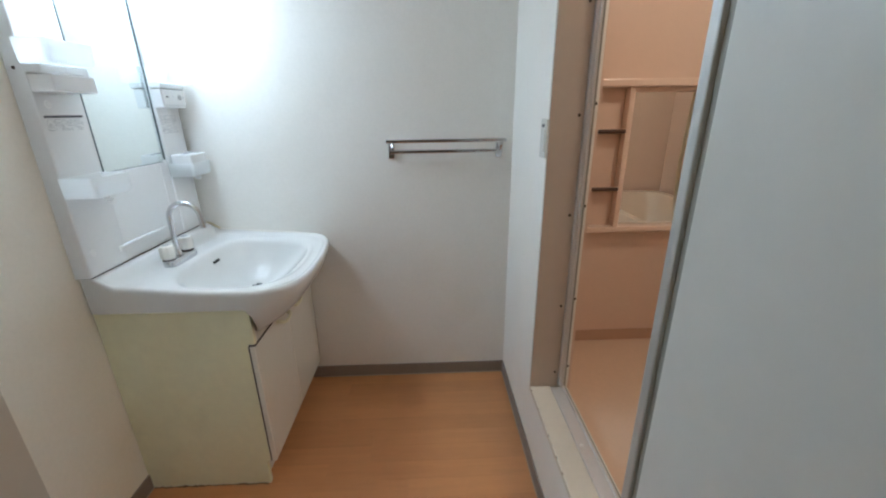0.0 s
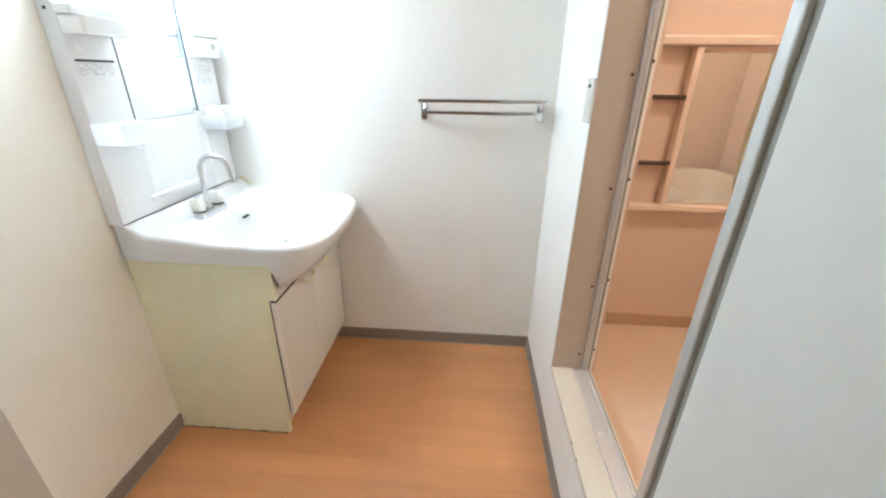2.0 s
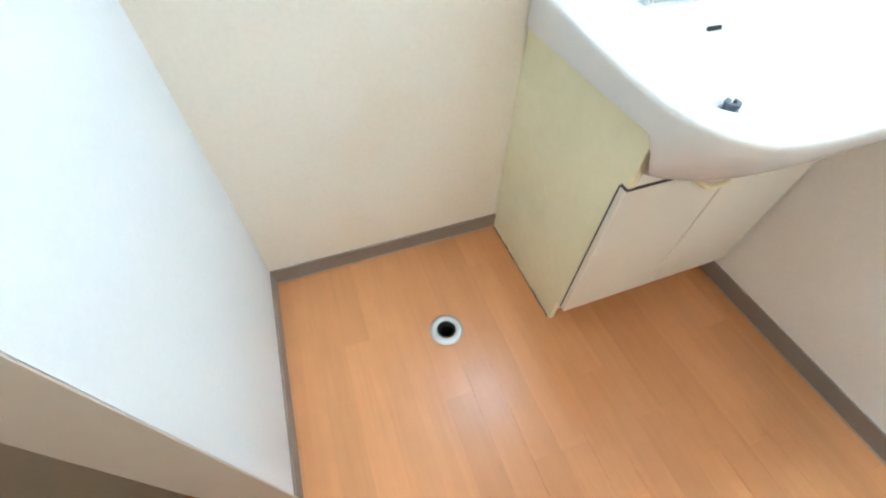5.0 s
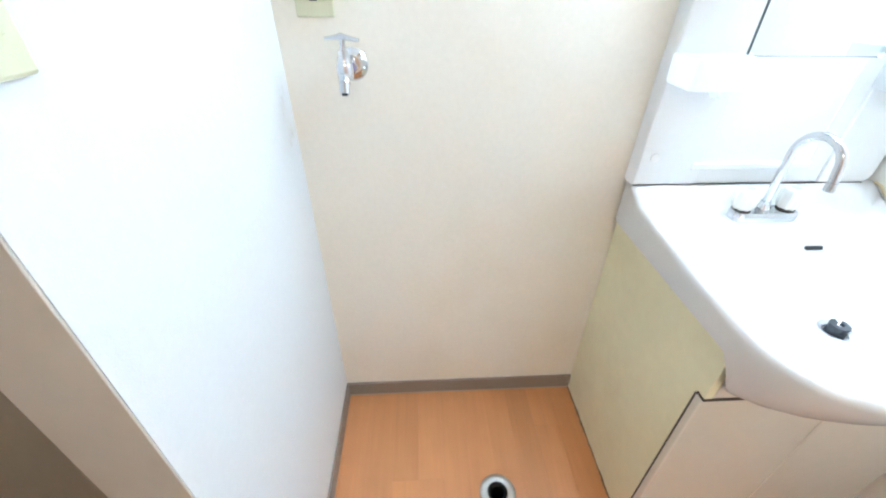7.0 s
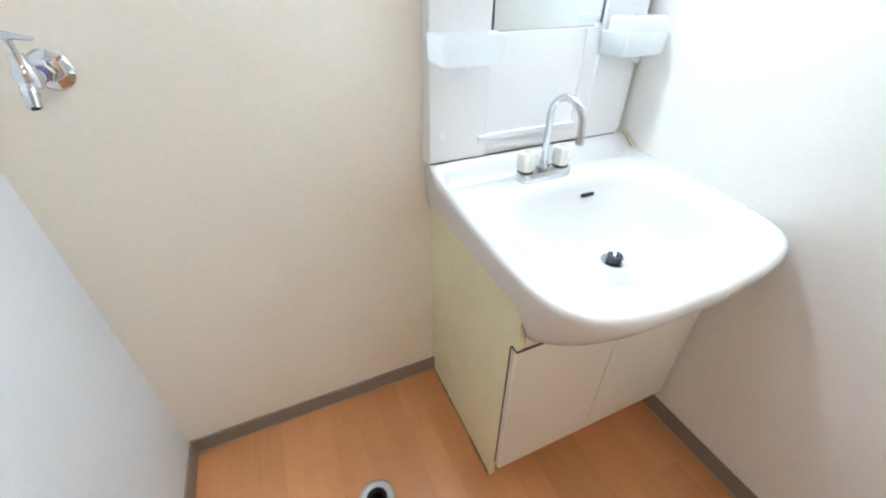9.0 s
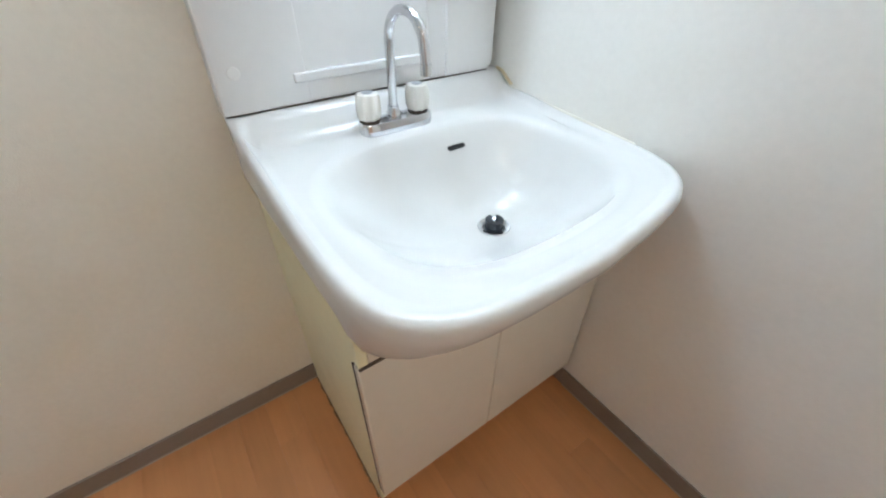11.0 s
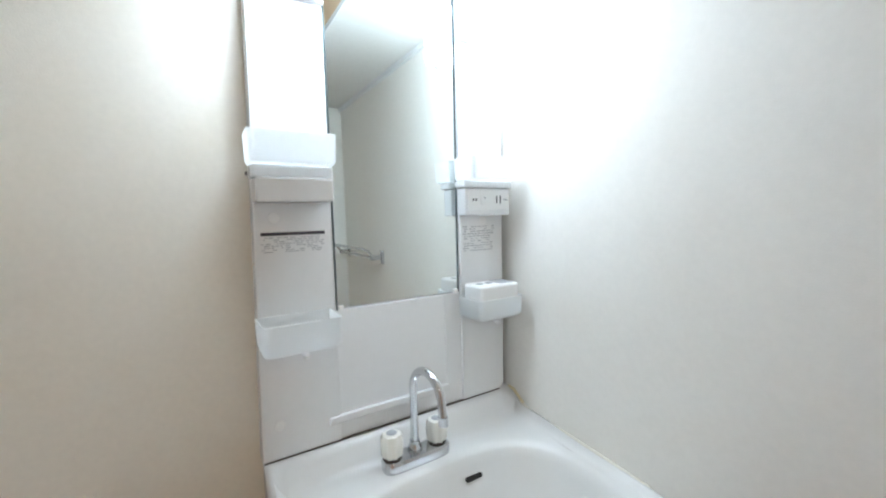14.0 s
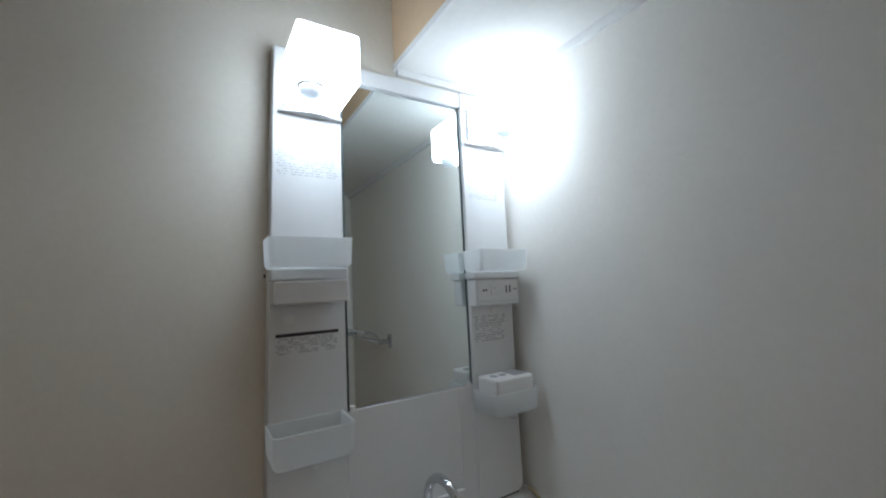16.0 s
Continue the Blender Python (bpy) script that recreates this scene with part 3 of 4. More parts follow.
def outline(ax_back, ax_front, by, nb, nf, t, cx=CX, cy=CY):
    c, s = math.cos(t), math.sin(t)
    n_exp = nf if c > 0 else nb
    a = ax_front if c > 0 else ax_back
    r = (abs(c / a) ** n_exp + abs(s / by) ** n_exp) ** (-1 / n_exp)
    x = r * c * (1 - 0.34 * max(0, r * s) if c > 0 else 1)
    return Vector((cx + x, cy + r * s, 0))


N = 120
TH = [2 * math.pi * k / N for k in range(N)]


def ring_outer(grow):
    return [outline(0.310 + grow, 0.297 + grow, 0.306 + grow, 40, 4.5, t) for t in TH]


def smoothstep(e0, e1, x):
    u = max(0, min(1, (x - e0) / (e1 - e0)))
    return u * u * (3 - 2 * u)


def deck_z(x):
    # highest at the wall, falling towards the rounded front
    return 0.742 + 0.010 * (1 - smoothstep(0.08, 0.30, x)) + 0.0497 * (1 - smoothstep(0.030, 0.082, x))


bm = bmesh.new()
rings = []


def add_ring(ps):
    rings.append([bm.verts.new(p) for p in ps])


plug_ring = [Vector((PX + 0.024 * math.cos(t), PY + 0.024 * math.sin(t), 0.586)) for t in TH]
add_ring([Vector((PX + 0.022 * math.cos(t), PY + 0.022 * math.sin(t), 0.560)) for t in TH])
add_ring(plug_ring)
SOFT = [max(0.0, math.cos(t)) for t in TH]      # the front lip is rounder than the back


def bowl_lip(grow):
    return [outline(0.190 + 0.014 + (grow - 0.014) * (1 + 0.9 * k), 0.222 + 0.014 + (grow - 0.014) * (1 + 0.9 * k), 0.258 + 0.014 + (grow - 0.014) * (1 + 0.9 * k), 2.9, 3.0, t, 0.33, -0.300) for t, k in zip(TH, SOFT)]


inner = bowl_lip(-0.010)
for f in (0.10, 0.22, 0.36, 0.5, 0.62, 0.72, 0.8, 0.87, 0.92, 0.96):
    ps = []
    for p, q, k in zip(plug_ring, inner, SOFT):
        g = p.lerp(Vector((q.x, q.y, 0)), f)
        g.z = 0.588 + 0.012 * f + 0.136 * f ** (2.4 - 0.95 * k)
        ps.append(g)
    add_ring(ps)
for grow, dz in ((-0.008, -0.0080), (-0.003, -0.0045), (0.003, -0.0020), (0.009, -0.0005), (0.014, 0.0)):
    add_ring([Vector((p.x, p.y, deck_z(p.x) + dz * (1 + 0.9 * k))) for p, k in zip(bowl_lip(grow), SOFT)])
lip, rim = bowl_lip(0.014), ring_outer(-0.030)
for f in (0.15, 0.3, 0.45, 0.6, 0.75, 0.9):
    add_ring([Vector((p.x, p.y, deck_z(p.x) + 0.3 * f * 0.012 * (1 - smoothstep(0.1, 0.5, p.x)) * smoothstep(0.03, 0.09, p.x))) for p in [a.lerp(b, f) for a, b in zip(lip, rim)]])
for grow, dz in ((-0.030, 0.0), (-0.024, 0.002), (-0.018, 0.0055), (-0.012, 0.0075), (-0.006, 0.006), (-0.002, 0.001), (0.0, -0.007)):
    add_ring([Vector((p.x, p.y, deck_z(p.x) + dz * smoothstep(0.02, 0.08, p.x) + 0.012 * (1 - smoothstep(0.1, 0.5, p.x)) * smoothstep(0.03, 0.09, p.x) * (1 if grow > -0.016 else 0.3))) for p in ring_outer(grow)])


def apron(f):
    ps = []
    for p in ring_outer(0.0):
        front = smoothstep(0.43, 0.49, p.x)
        zt = rings_top[len(ps)]
        zb = 0.692 * (1 - front) + 0.600 * front
        target = Vector((min(p.x, 0.44) if front else p.x, p.y, 0))
        if front:
            target = p.lerp(Vector((0.441, CY + (p.y - CY) * 0.90, 0)), front)
        bulge = math.sin(f * math.pi / 2) ** 1.0
        inward = f ** 1.35
        g = Vector((p.x, p.y, 0)).lerp(target, inward * (front if front < 1 else 1))
        g.z = zt + (zb - zt) * bulge
        ps.append(g)
    return ps


rings_top = [v.co.z for v in rings[-1]]
for f in (0.12, 0.3, 0.45, 0.6, 0.75, 0.88, 1.0):
    add_ring(apron(f))
for a, b in zip(rings, rings[1:]):
    for k in range(N):
        bm.faces.new((a[k], a[(k + 1) % N], b[(k + 1) % N], b[k]))
bm.faces.new(rings[0])
put(basin, part("bowl", bm, CERAMIC, smooth=True))
bm = lathe([(0.0225, -0.012), (0.0225, -0.003), (0.026, 0.0005), (0.0315, 0.0015), (0.033, 0.0), (0.033, -0.004)], (PX, PY, 0.590), "z", 28, capped=False)
put(basin, part("drain_ring", bm, CHROME, label="chrome drain ring", smooth=True))
bm = bmesh.new()
seg = 26
for r0, r1, z0, z1 in ((0.0075, 0.0185, 0.598, 0.606), (0.006, 0.0165, 0.590, 0.598), (0.0075, 0.0185, 0.582, 0.590)):
    ring = []
    for k in range(seg + 1):
        a = radians(166) + radians(322) * k / seg
        c, s = math.cos(a), math.sin(a)
        ring.append([bm.verts.new((PX + r * c, PY + r * s, z)) for r, z in ((r0, z0), (r1, z0), (r1, z1), (r0, z1))])
    for p, q in zip(ring, ring[1:]):
        for j in range(4):
            bm.faces.new((p[j], p[(j + 1) % 4], q[(j + 1) % 4], q[j]))
    bm.faces.new(ring[0])
    bm.faces.new(ring[-1][::-1])
put(basin, part("drain_plug", bm, DARKPLUG, label="dark notched drain plug"))
bm = bmesh.new()
slot = []
for k in range(20):
    a = 2 * math.pi * k / 20
    oy, oz = 0.0045 * math.cos(a), 0.0045 * math.sin(a)
    oy += 0.0165 if math.cos(a) > 0 else -0.0165
    slot.append((oy, oz))
front = [bm.verts.new((0.1665 - oz * 0.5, -0.227 + oy, 0.706 + oz)) for oy, oz in slot]
rear = [bm.verts.new((0.145 - oz * 0.5, -0.227 + oy, 0.702 + oz)) for oy, oz in slot]
for k in range(20):
    bm.faces.new((front[k], front[(k + 1) % 20], rear[(k + 1) % 20], rear[k]))
bm.faces.new(front)
put(basin, part("overflow_slot", bm, BLACK, label="dark overflow slot"))
sealant = part("wall_sealant", tube([(0.033, -0.012, 0.804), (0.050, -0.010, 0.800), (0.066, -0.009, 0.788), (0.085, -0.009, 0.776)], 0.0035, 8), SEALANT, smooth=True)
put(basin, sealant)
box_bm = tube([(0.075, -0.009, 0.775), (0.10, -0.009, 0.768), (0.16, -0.009, 0.762), (0.26, -0.009, 0.757), (0.34, -0.009, 0.752), (0.42, -0.009, 0.747)], 0.0038, 8)
put(basin, part("wall_sealant", box_bm, SEALWHITE, label="pale sealant bead at the wall", smooth=True))
put(basin, part("plug_stem", lathe([(0.0045, -0.01), (0.0045, 0.013), (0.003, 0.015)], (PX, PY, 0.588), "z", 12), CHROME, smooth=True))

# ---- faucet ----
FY = -0.331
tap = thing("faucet", "chrome two-handle swan-neck faucet on the basin deck", "faucet", at=(0.10, FY, 0.762))
bm = bmesh.new()
base_pts = []
for z, g in ((0.746, 0.0), (0.769, 0.0), (0.773, -0.003)):
    base_pts.append([bm.verts.new((0.105 + (0.023 + g) * math.copysign(abs(math.cos(t)) ** 0.6, math.cos(t)), FY + (0.076 + g) * math.copysign(abs(math.sin(t)) ** 0.35, math.sin(t)), z)) for t in [2 * math.pi * k / 40 for k in range(40)]])
for a, b in zip(base_pts, base_pts[1:]):
    for k in range(40):
        bm.faces.new((a[k], a[(k + 1) % 40], b[(k + 1) % 40], b[k]))
bm.faces.new(base_pts[-1])
bm.faces.new(base_pts[0][::-1])
put(tap, part("base", bm, CHROME, smooth=True))
put(tap, part("collar", lathe([(0.015, 0), (0.015, 0.006), (0.011, 0.012), (0.011, 0.02)], (0.098, FY, 0.772), "z", 20), CHROME, smooth=True))
SR = 0.049
pts = [(0.098, FY, 0.79), (0.098, FY, 0.85), (0.098, FY, 0.905)] + [(0.098 + SR - SR * math.cos(radians(a)), FY + 0.10 * (SR - SR * math.cos(radians(a))), 0.905 + SR * math.sin(radians(a))) for a in range(12, 181, 12)]
pts += [(0.098 + 2 * SR + 0.004, FY + 0.01, 0.878)]
put(tap, part("spout", tube(pts, 0.0085, 16), CHROME, smooth=True))
e = Vector(pts[-1])
put(tap, part("spout_tip", lathe([(0.0095, 0.006), (0.0098, -0.012), (0.007, -0.0125)], e, "z", 16), CHROME, smooth=True))
for s in (-1, 1):
    hy = FY + s * 0.053
    prof = [(0.0185, 0.0), (0.0222, 0.006), (0.0232, 0.022), (0.0225, 0.038), (0.0185, 0.0455), (0.0105, 0.047)]
    bm = bmesh.new()
    rr = []
    for r, h in prof:
        rr.append([bm.verts.new((0.100 + (r + 0.0011 * math.cos(8 * t)) * math.cos(t), hy + (r + 0.0011 * math.cos(8 * t)) * math.sin(t), 0.777 + h)) for t in [2 * math.pi * k / 48 for k in range(48)]])
    for a, b in zip(rr, rr[1:]):
        for k in range(48):
            bm.faces.new((a[k], a[(k + 1) % 48], b[(k + 1) % 48], b[k]))
    bm.faces.new(rr[0][::-1])
    bm.faces.new(rr[-1])
    hd = put(tap, part("handle", bm, KNOB, label="ivory fluted tap handle", smooth=True))
    ch = part("cap_ring", lathe([(0.0095, 0.0), (0.011, 0.001), (0.0095, 0.002)], (0.100, hy, 0.8238), "z", 20), GREYINK_SHADE, smooth=True)
    ch.parent = hd
    put(tap, part("stem", lathe([(0.020, 0.0), (0.018, 0.0055)], (0.100, hy, 0.772), "z", 20), DARK_AND_SHADE))

# ---- vanity back panel ----
XP = 0.028
PY0, PY1, PZ0, PZ1 = -0.609, -0.027, 0.8035, 1.798
MY0, MY1, MZ0, MZ1 = -0.462, -0.160, 1.076, 1.757
back = thing("vanity_mirror_unit", "glossy white plastic vanity mirror unit above the basin", "mirror unit", at=(0.0, -0.31, PZ0))


def column(profile):
    """A moulded column of the unit: an outline in y and z, from the wall to its softened front."""
    b = bmesh.new()
    face = b.faces.new([b.verts.new((XL + 0.001, y, z)) for y, z in profile])
    moved = bmesh.ops.extrude_face_region(b, geom=[face])["geom"]
    front_vs = [v for v in moved if isinstance(v, bmesh.types.BMVert)]
    for v in front_vs:
        v.co.x = XP + 0.004
    rim = [e for e in b.edges if all(v in front_vs for v in e.verts)]
    bmesh.ops.bevel(b, geom=rim, offset=0.004, segments=3, affect="EDGES", profile=0.5)
    return b


put(back, part("column", column([(PY0 - 0.006, PZ0), (MY0 - 0.002, PZ0), (MY0 - 0.002, PZ1), (PY0 + 0.015, PZ1)]), PLASTIC, smooth=True))
rounded = [(PY1 - 0.022 + 0.022 * math.sin(a), PZ0 + 0.022 - 0.022 * math.cos(a)) for a in [math.pi / 2 * k / 6 for k in range(7)]]
put(back, part("column", column([(MY1 + 0.002, PZ0)] + rounded + [(PY1, PZ1), (MY1 + 0.002, PZ1)]), PLASTIC, smooth=True))
put(back, part("lower_panel", box(XL + 0.001, XP - 0.002, MY0 - 0.002, MY1 + 0.002, PZ0, MZ0 - 0.0008, 0.001), PLASTIC))
put(back, part("header", box(XL + 0.001, XP + 0.002, MY0 - 0.002, MY1 + 0.002, MZ1 + 0.002, PZ1 - 0.004, 0.002), PLASTIC))
put(back, part("mirror_backing", box(XL + 0.001, 0.012, MY0 - 0.002, MY1 + 0.002, MZ0 - 0.002, MZ1 + 0.002), MIRROREDGE))
mir = put(back, part("mirror", box(0.0125, 0.020, MY0 + 0.001, MY1 - 0.001, MZ0 + 0.001, MZ1 - 0.001), MIRROR, label="tall clear mirror pane"))
put(back, part("ledge", box(XP - 0.003, XP + 0.007, -0.488, -0.200, 0.840, 0.857, 0.003), PLASTIC, label="raised white lip"))
for y in (-0.486, -0.204):
    put(back, part("ridge", box(XP - 0.004, XP + 0.0005, y, y + 0.005, 0.858, MZ0 - 0.004, 0.002), PLASTIC))
for y in (MY0 - 0.0015, MY1 - 0.0012):
    put(back, part("mirror_edge", box(0.012, XP + 0.0046 if y < -0.4 else 0.0225, y, y + 0.0022, MZ0, MZ1), MIRROREDGE, label="dark ground mirror edge"))
for y in (MY0 + 0.004, MY1 - 0.016):
    put(back, part("mirror_clip", box(0.019, 0.027, y, y + 0.012, MZ0 - 0.004, MZ0 + 0.007, 0.002), PLASTIC2))
for y, z in ((-0.582, 0.870), (-0.572, 1.265), (-0.09, 1.247)):
    put(back, part("screw_cap", lathe([(0.0105, 0.0), (0.0105, 0.001), (0.009, 0.002)], (XP + 0.0038, y, z), "x", 20), PLASTIC2))
put(back, part("side_screw", lathe([(0.004, 0), (0.003, -0.003)], (0.012, PY0 + 0.0005, 1.346), "y", 10), DARK_AND_SHADE))
put(back, part("bottom_seal", box(XL + 0.001, XP + 0.0044, PY0 - 0.004, PY1 - 0.016, PZ0 - 0.0012, PZ0 - 0.0002), DARK_AND_SHADE, label="dark joint under the panel"))


def label_block(y0, y1, z0, z1, rows, seed, bar=False, ink=GREYINK_SHADE):
    """A small notice: rows of unreadable text as broken bars."""
    rnd = random.Random(seed)
    x = XP + 0.0042
    if bar:
        put(back, part("notice_bar", box(x, x + 0.0006, y0, y1, z1 - 0.006, z1), INK, label="dark heading bar of a notice"))
        z1 -= 0.008
    bm = bmesh.new()
    step = (z1 - z0) / rows
    for i in range(rows):
        y = y0 + (0.004 if i % 3 else 0)
        while y < y1 - 0.006:
            w = rnd.uniform(0.002, 0.011)
            if rnd.random() < 0.8:
                box(x, x + 0.0004, y, min(y + w, y1), z1 - step * (i + 0.7), z1 - step * (i + 0.32), bm=bm)
            y += w + rnd.uniform(0.001, 0.004)
    put(back, part("notice_text", bm, ink, label="small unreadable grey notice text"))


label_block(-0.595, -0.480, 1.200, 1.238, 8, 1, bar=True)
label_block(-0.592, -0.474, 1.538, 1.594, 11, 2, ink=GLAREINK)
label_block(-0.152, -0.055, 1.172, 1.236, 11, 3)
label_block(-0.150, -0.050, 1.524, 1.573, 9, 4, ink=GLAREINK)


def vanity_lamp(y0, y1):
    lamp = thing("vanity_lamp", "lit white cube lamp on the vanity mirror unit", "wall lamp", "vanity lamps", at=(XP, (y0 + y1) / 2, 1.66))
    put(lamp, part("mount", box(XP + 0.0045, 0.044, y0 + 0.004, y1 - 0.004, 1.672, 1.756, 0.003), PLASTIC))
    put(lamp, part("shade", box(0.0445, 0.180, y0, y1, 1.6725, 1.764, 0.006, 3), SHADE, label="glowing frosted shade"))
    put(lamp, part("diffuser", box(0.050, 0.175, y0 + 0.005, y1 - 0.005, 1.668, 1.6722, 0.001), DOWN, label="bright underside of the lamp"))
    bm = bmesh.new()
    lo, hi = [], []
    for k in range(15):
        f = k / 14
        y = y0 - 0.006 + (y1 - y0 + 0.014) * f
        x = 0.040 + 0.018 * (1 - (2 * f - 1) ** 2)
        lo.append((bm.verts.new((XP + 0.004, y, 1.661)), bm.verts.new((x - 0.002, y, 1.661))))
        hi.append((bm.verts.new((XP + 0.004, y, 1.667)), bm.verts.new((x, y, 1.667))))
    for i in range(14):
        bm.faces.new((lo[i][0], lo[i][1], lo[i + 1][1], lo[i + 1][0]))
        bm.faces.new((hi[i][0], hi[i + 1][0], hi[i + 1][1], hi[i][1]))
        bm.faces.new((lo[i][1], hi[i][1], hi[i + 1][1], lo[i + 1][1]))
        bm.faces.new((lo[i][0], lo[i + 1][0], hi[i + 1][0], hi[i][0]))
    bm.faces.new((lo[0][0], hi[0][0], hi[0][1], lo[0][1]))
    bm.faces.new((lo[-1][0], lo[-1][1], hi[-1][1], hi[-1][0]))
    put(lamp, part("foot", bm, PLASTIC2, label="curved white lamp foot"))
    yk = y0 + 0.27 * (y1 - y0)
    put(lamp, part("knob", lathe([(0.019, 0.0), (0.0195, -0.006), (0.018, -0.013), (0.013, -0.018), (0.006, -0.020)], (0.143, yk, 1.668), "z", 28), KNOBCAP, label="round lamp switch knob", smooth=True))
    put(lamp, part("knob_ring", lathe([(0.0195, 0.0), (0.0235, -0.001), (0.0195, -0.002)], (0.143, yk, 1.668), "z", 24, capped=False), GREYINK_SHADE))
    put(lamp, part("seam", box(0.1798, 0.1806, y1 - 0.030, y1 - 0.0285, 1.676, 1.694), GREYINK_SHADE))
    return lamp


vanity_lamp(-0.581, -0.472)
vanity_lamp(-0.146, -0.028)


def open_tray(name, y0, y1, x1, z0, z1, label, material, parent=None):
    """A thin-walled open box with a rounded foot."""
    bm = bmesh.new()
    t = 0.003
    x0 = XP + 0.0035
    def loop(ix, z, shrink):
        r = 0.012
        xs, xe, ya, yb = x0 + ix, x1 - ix - shrink, y0 + ix + shrink, y1 - ix - shrink
        pts = [(xs, ya)] + [(xe - r + r * math.sin(a), ya + r - r * math.cos(a)) for a in [math.pi / 2 * k / 4 for k in range(5)]] + [(xe - r + r * math.cos(a), yb - r + r * math.sin(a)) for a in [math.pi / 2 * k / 4 for k in range(5)]] + [(xs, yb)]
        return [bm.verts.new((px, py, z)) for px, py in pts]
    loops = [loop(0, z0, 0.006), loop(0, z0 + 0.006, 0.002), loop(0, z1, 0.0), loop(t, z1, 0.0), loop(t, z0 + 0.008, 0.002), loop(t, z0 + 0.003, 0.006)]
    for a, b in zip(loops, loops[1:]):
        n = len(a)
        for k in range(n):
            bm.faces.new((a[k], a[(k + 1) % n], b[(k + 1) % n], b[k]))
    bm.faces.new(loops[0][::-1])
    bm.faces.new(loops[-1])
    return bm


for y0, y1, z0, z1 in ((-0.615, -0.468, 1.357, 1.410), (-0.172, -0.028, 1.342, 1.392)):
    tr = tagged(part("cosmetics_tray", open_tray("t", y0, y1, 0.105, z0, z1, "", FROST), FROST, smooth=True), "frosted white plastic tray on the vanity column", "tray", "vanity trays")
box1 = thing("shelf_box", "white plastic shelf housing below the tray", "shelf", at=(XP, -0.54, 1.3))
put(box1, part("upper_step", box(XP + 0.0035, 0.075, -0.610, -0.470, 1.334, 1.356, 0.004), PLASTIC))
put(box1, part("lower_step", box(XP + 0.0035, 0.090, -0.605, -0.474, 1.292, 1.3335, 0.004), PLASTIC))
box2 = thing("socket_box", "white plastic socket and switch housing below the tray", "power socket", at=(XP, -0.09, 1.3))
put(box2, part("upper_step", box(XP + 0.0035, 0.072, -0.172, -0.030, 1.324, 1.341, 0.004), PLASTIC))
put(box2, part("housing", box(XP + 0.0035, 0.066, -0.166, -0.032, 1.260, 1.3235, 0.004), PLASTIC))
fp = put(box2, part("face_plate", box(0.0655, 0.069, -0.158, -0.036, 1.272, 1.320, 0.0015), PLASTIC2, label="white switch plate"))
for nm, bx, m_ in (("rocker", (0.0685, 0.0715, -0.124, -0.102, 1.284, 1.309, 0.0015), PLASTIC2), ("rocker_mark", (0.0712, 0.0717, -0.115, -0.111, 1.299, 1.302), GREYINK_SHADE), ("slot", (0.0685, 0.0694, -0.077, -0.0735, 1.288, 1.306), INK), ("slot", (0.0685, 0.0694, -0.066, -0.0625, 1.288, 1.306), INK), ("mark", (0.0685, 0.0693, -0.147, -0.142, 1.294, 1.299), INK), ("mark", (0.0685, 0.0693, -0.139, -0.134, 1.294, 1.299), INK), ("mark", (0.0685, 0.0693, -0.054, -0.041, 1.295, 1.298), GREYINK_SHADE)):
    c_ = part(nm, box(*bx), m_)
    c_.parent = fp
    c_.matrix_parent_inverse = Matrix.Identity(4)


def basket(y0, y1, x1, z0, z1, label):
    ob = thing("basket", label, "basket", "vanity baskets", at=(XP, (y0 + y1) / 2, z0))
    put(ob, part("bin", open_tray("b", y0, y1, x1, z0, z1, "", FROST), FROST, smooth=True))
    ym = (y0 + y1) / 2 + 0.005
    hk = bmesh.new()
    tube([(0.078, ym, z0 + 0.003), (0.078, ym, z0 - 0.008), (0.084, ym, z0 - 0.014), (0.094, ym, z0 - 0.014), (0.098, ym, z0 - 0.008)], 0.0055, 8, hk)
    box(0.070, 0.090, ym - 0.012, ym + 0.012, z0 - 0.006, z0 + 0.001, 0.002, 1, hk)
    put(ob, part("hook", hk, FROST, label="small moulded hook", smooth=True))
    return ob


basket(-0.614, -0.476, 0.118, 1.029, 1.083, "frosted white plastic basket with a small hook")
rb = basket(-0.165, -0.034, 0.118, 1.018, 1.067, "white plastic basket holding a toothbrush stand")
stand = thing("toothbrush_stand", "white plastic toothbrush stand with round holes", "toothbrush holder", at=(0.075, -0.09, 1.03))
put(stand, part("body", box(0.040, 0.110, -0.156, -0.044, 1.023, 1.098, 0.006, 3), PLASTIC2))
# The stand's openings are flat grey pieces with the inner shade as their colour
for y in (-0.134, -0.108):
    put(stand, part("hole", lathe([(0.009, 0), (0.0095, 0.0012)], (0.074, y, 1.0978), "z", 18), GREYINK_SHADE, label="grey disc painted for the shade in a round hole"))
put(stand, part("cup_recess_shade", box(0.050, 0.098, -0.090, -0.052, 1.0976, 1.0988, 0.0), GREYINK_SHADE, label="grey slab painted for the shade in a square recess"))

# Grey tube standing in for the shaded gap at the panel's far edge
gap_line = tagged(part("panel_gap_line", tube([(0.016, -0.020, 1.26), (0.018, -0.021, 1.10), (0.018, -0.022, 0.95), (0.018, -0.022, 0.86), (0.012, -0.020, 0.82)], 0.003, 8), GREYINK_SHADE, smooth=True), "thin grey tube drawn for the shaded gap beside the vanity panel", "cable")

# ---- towel rail ----
rail = thing("towel_rail", "double chrome towel rail on the wall", "towel rail", at=(1.05, 0, 1.085))
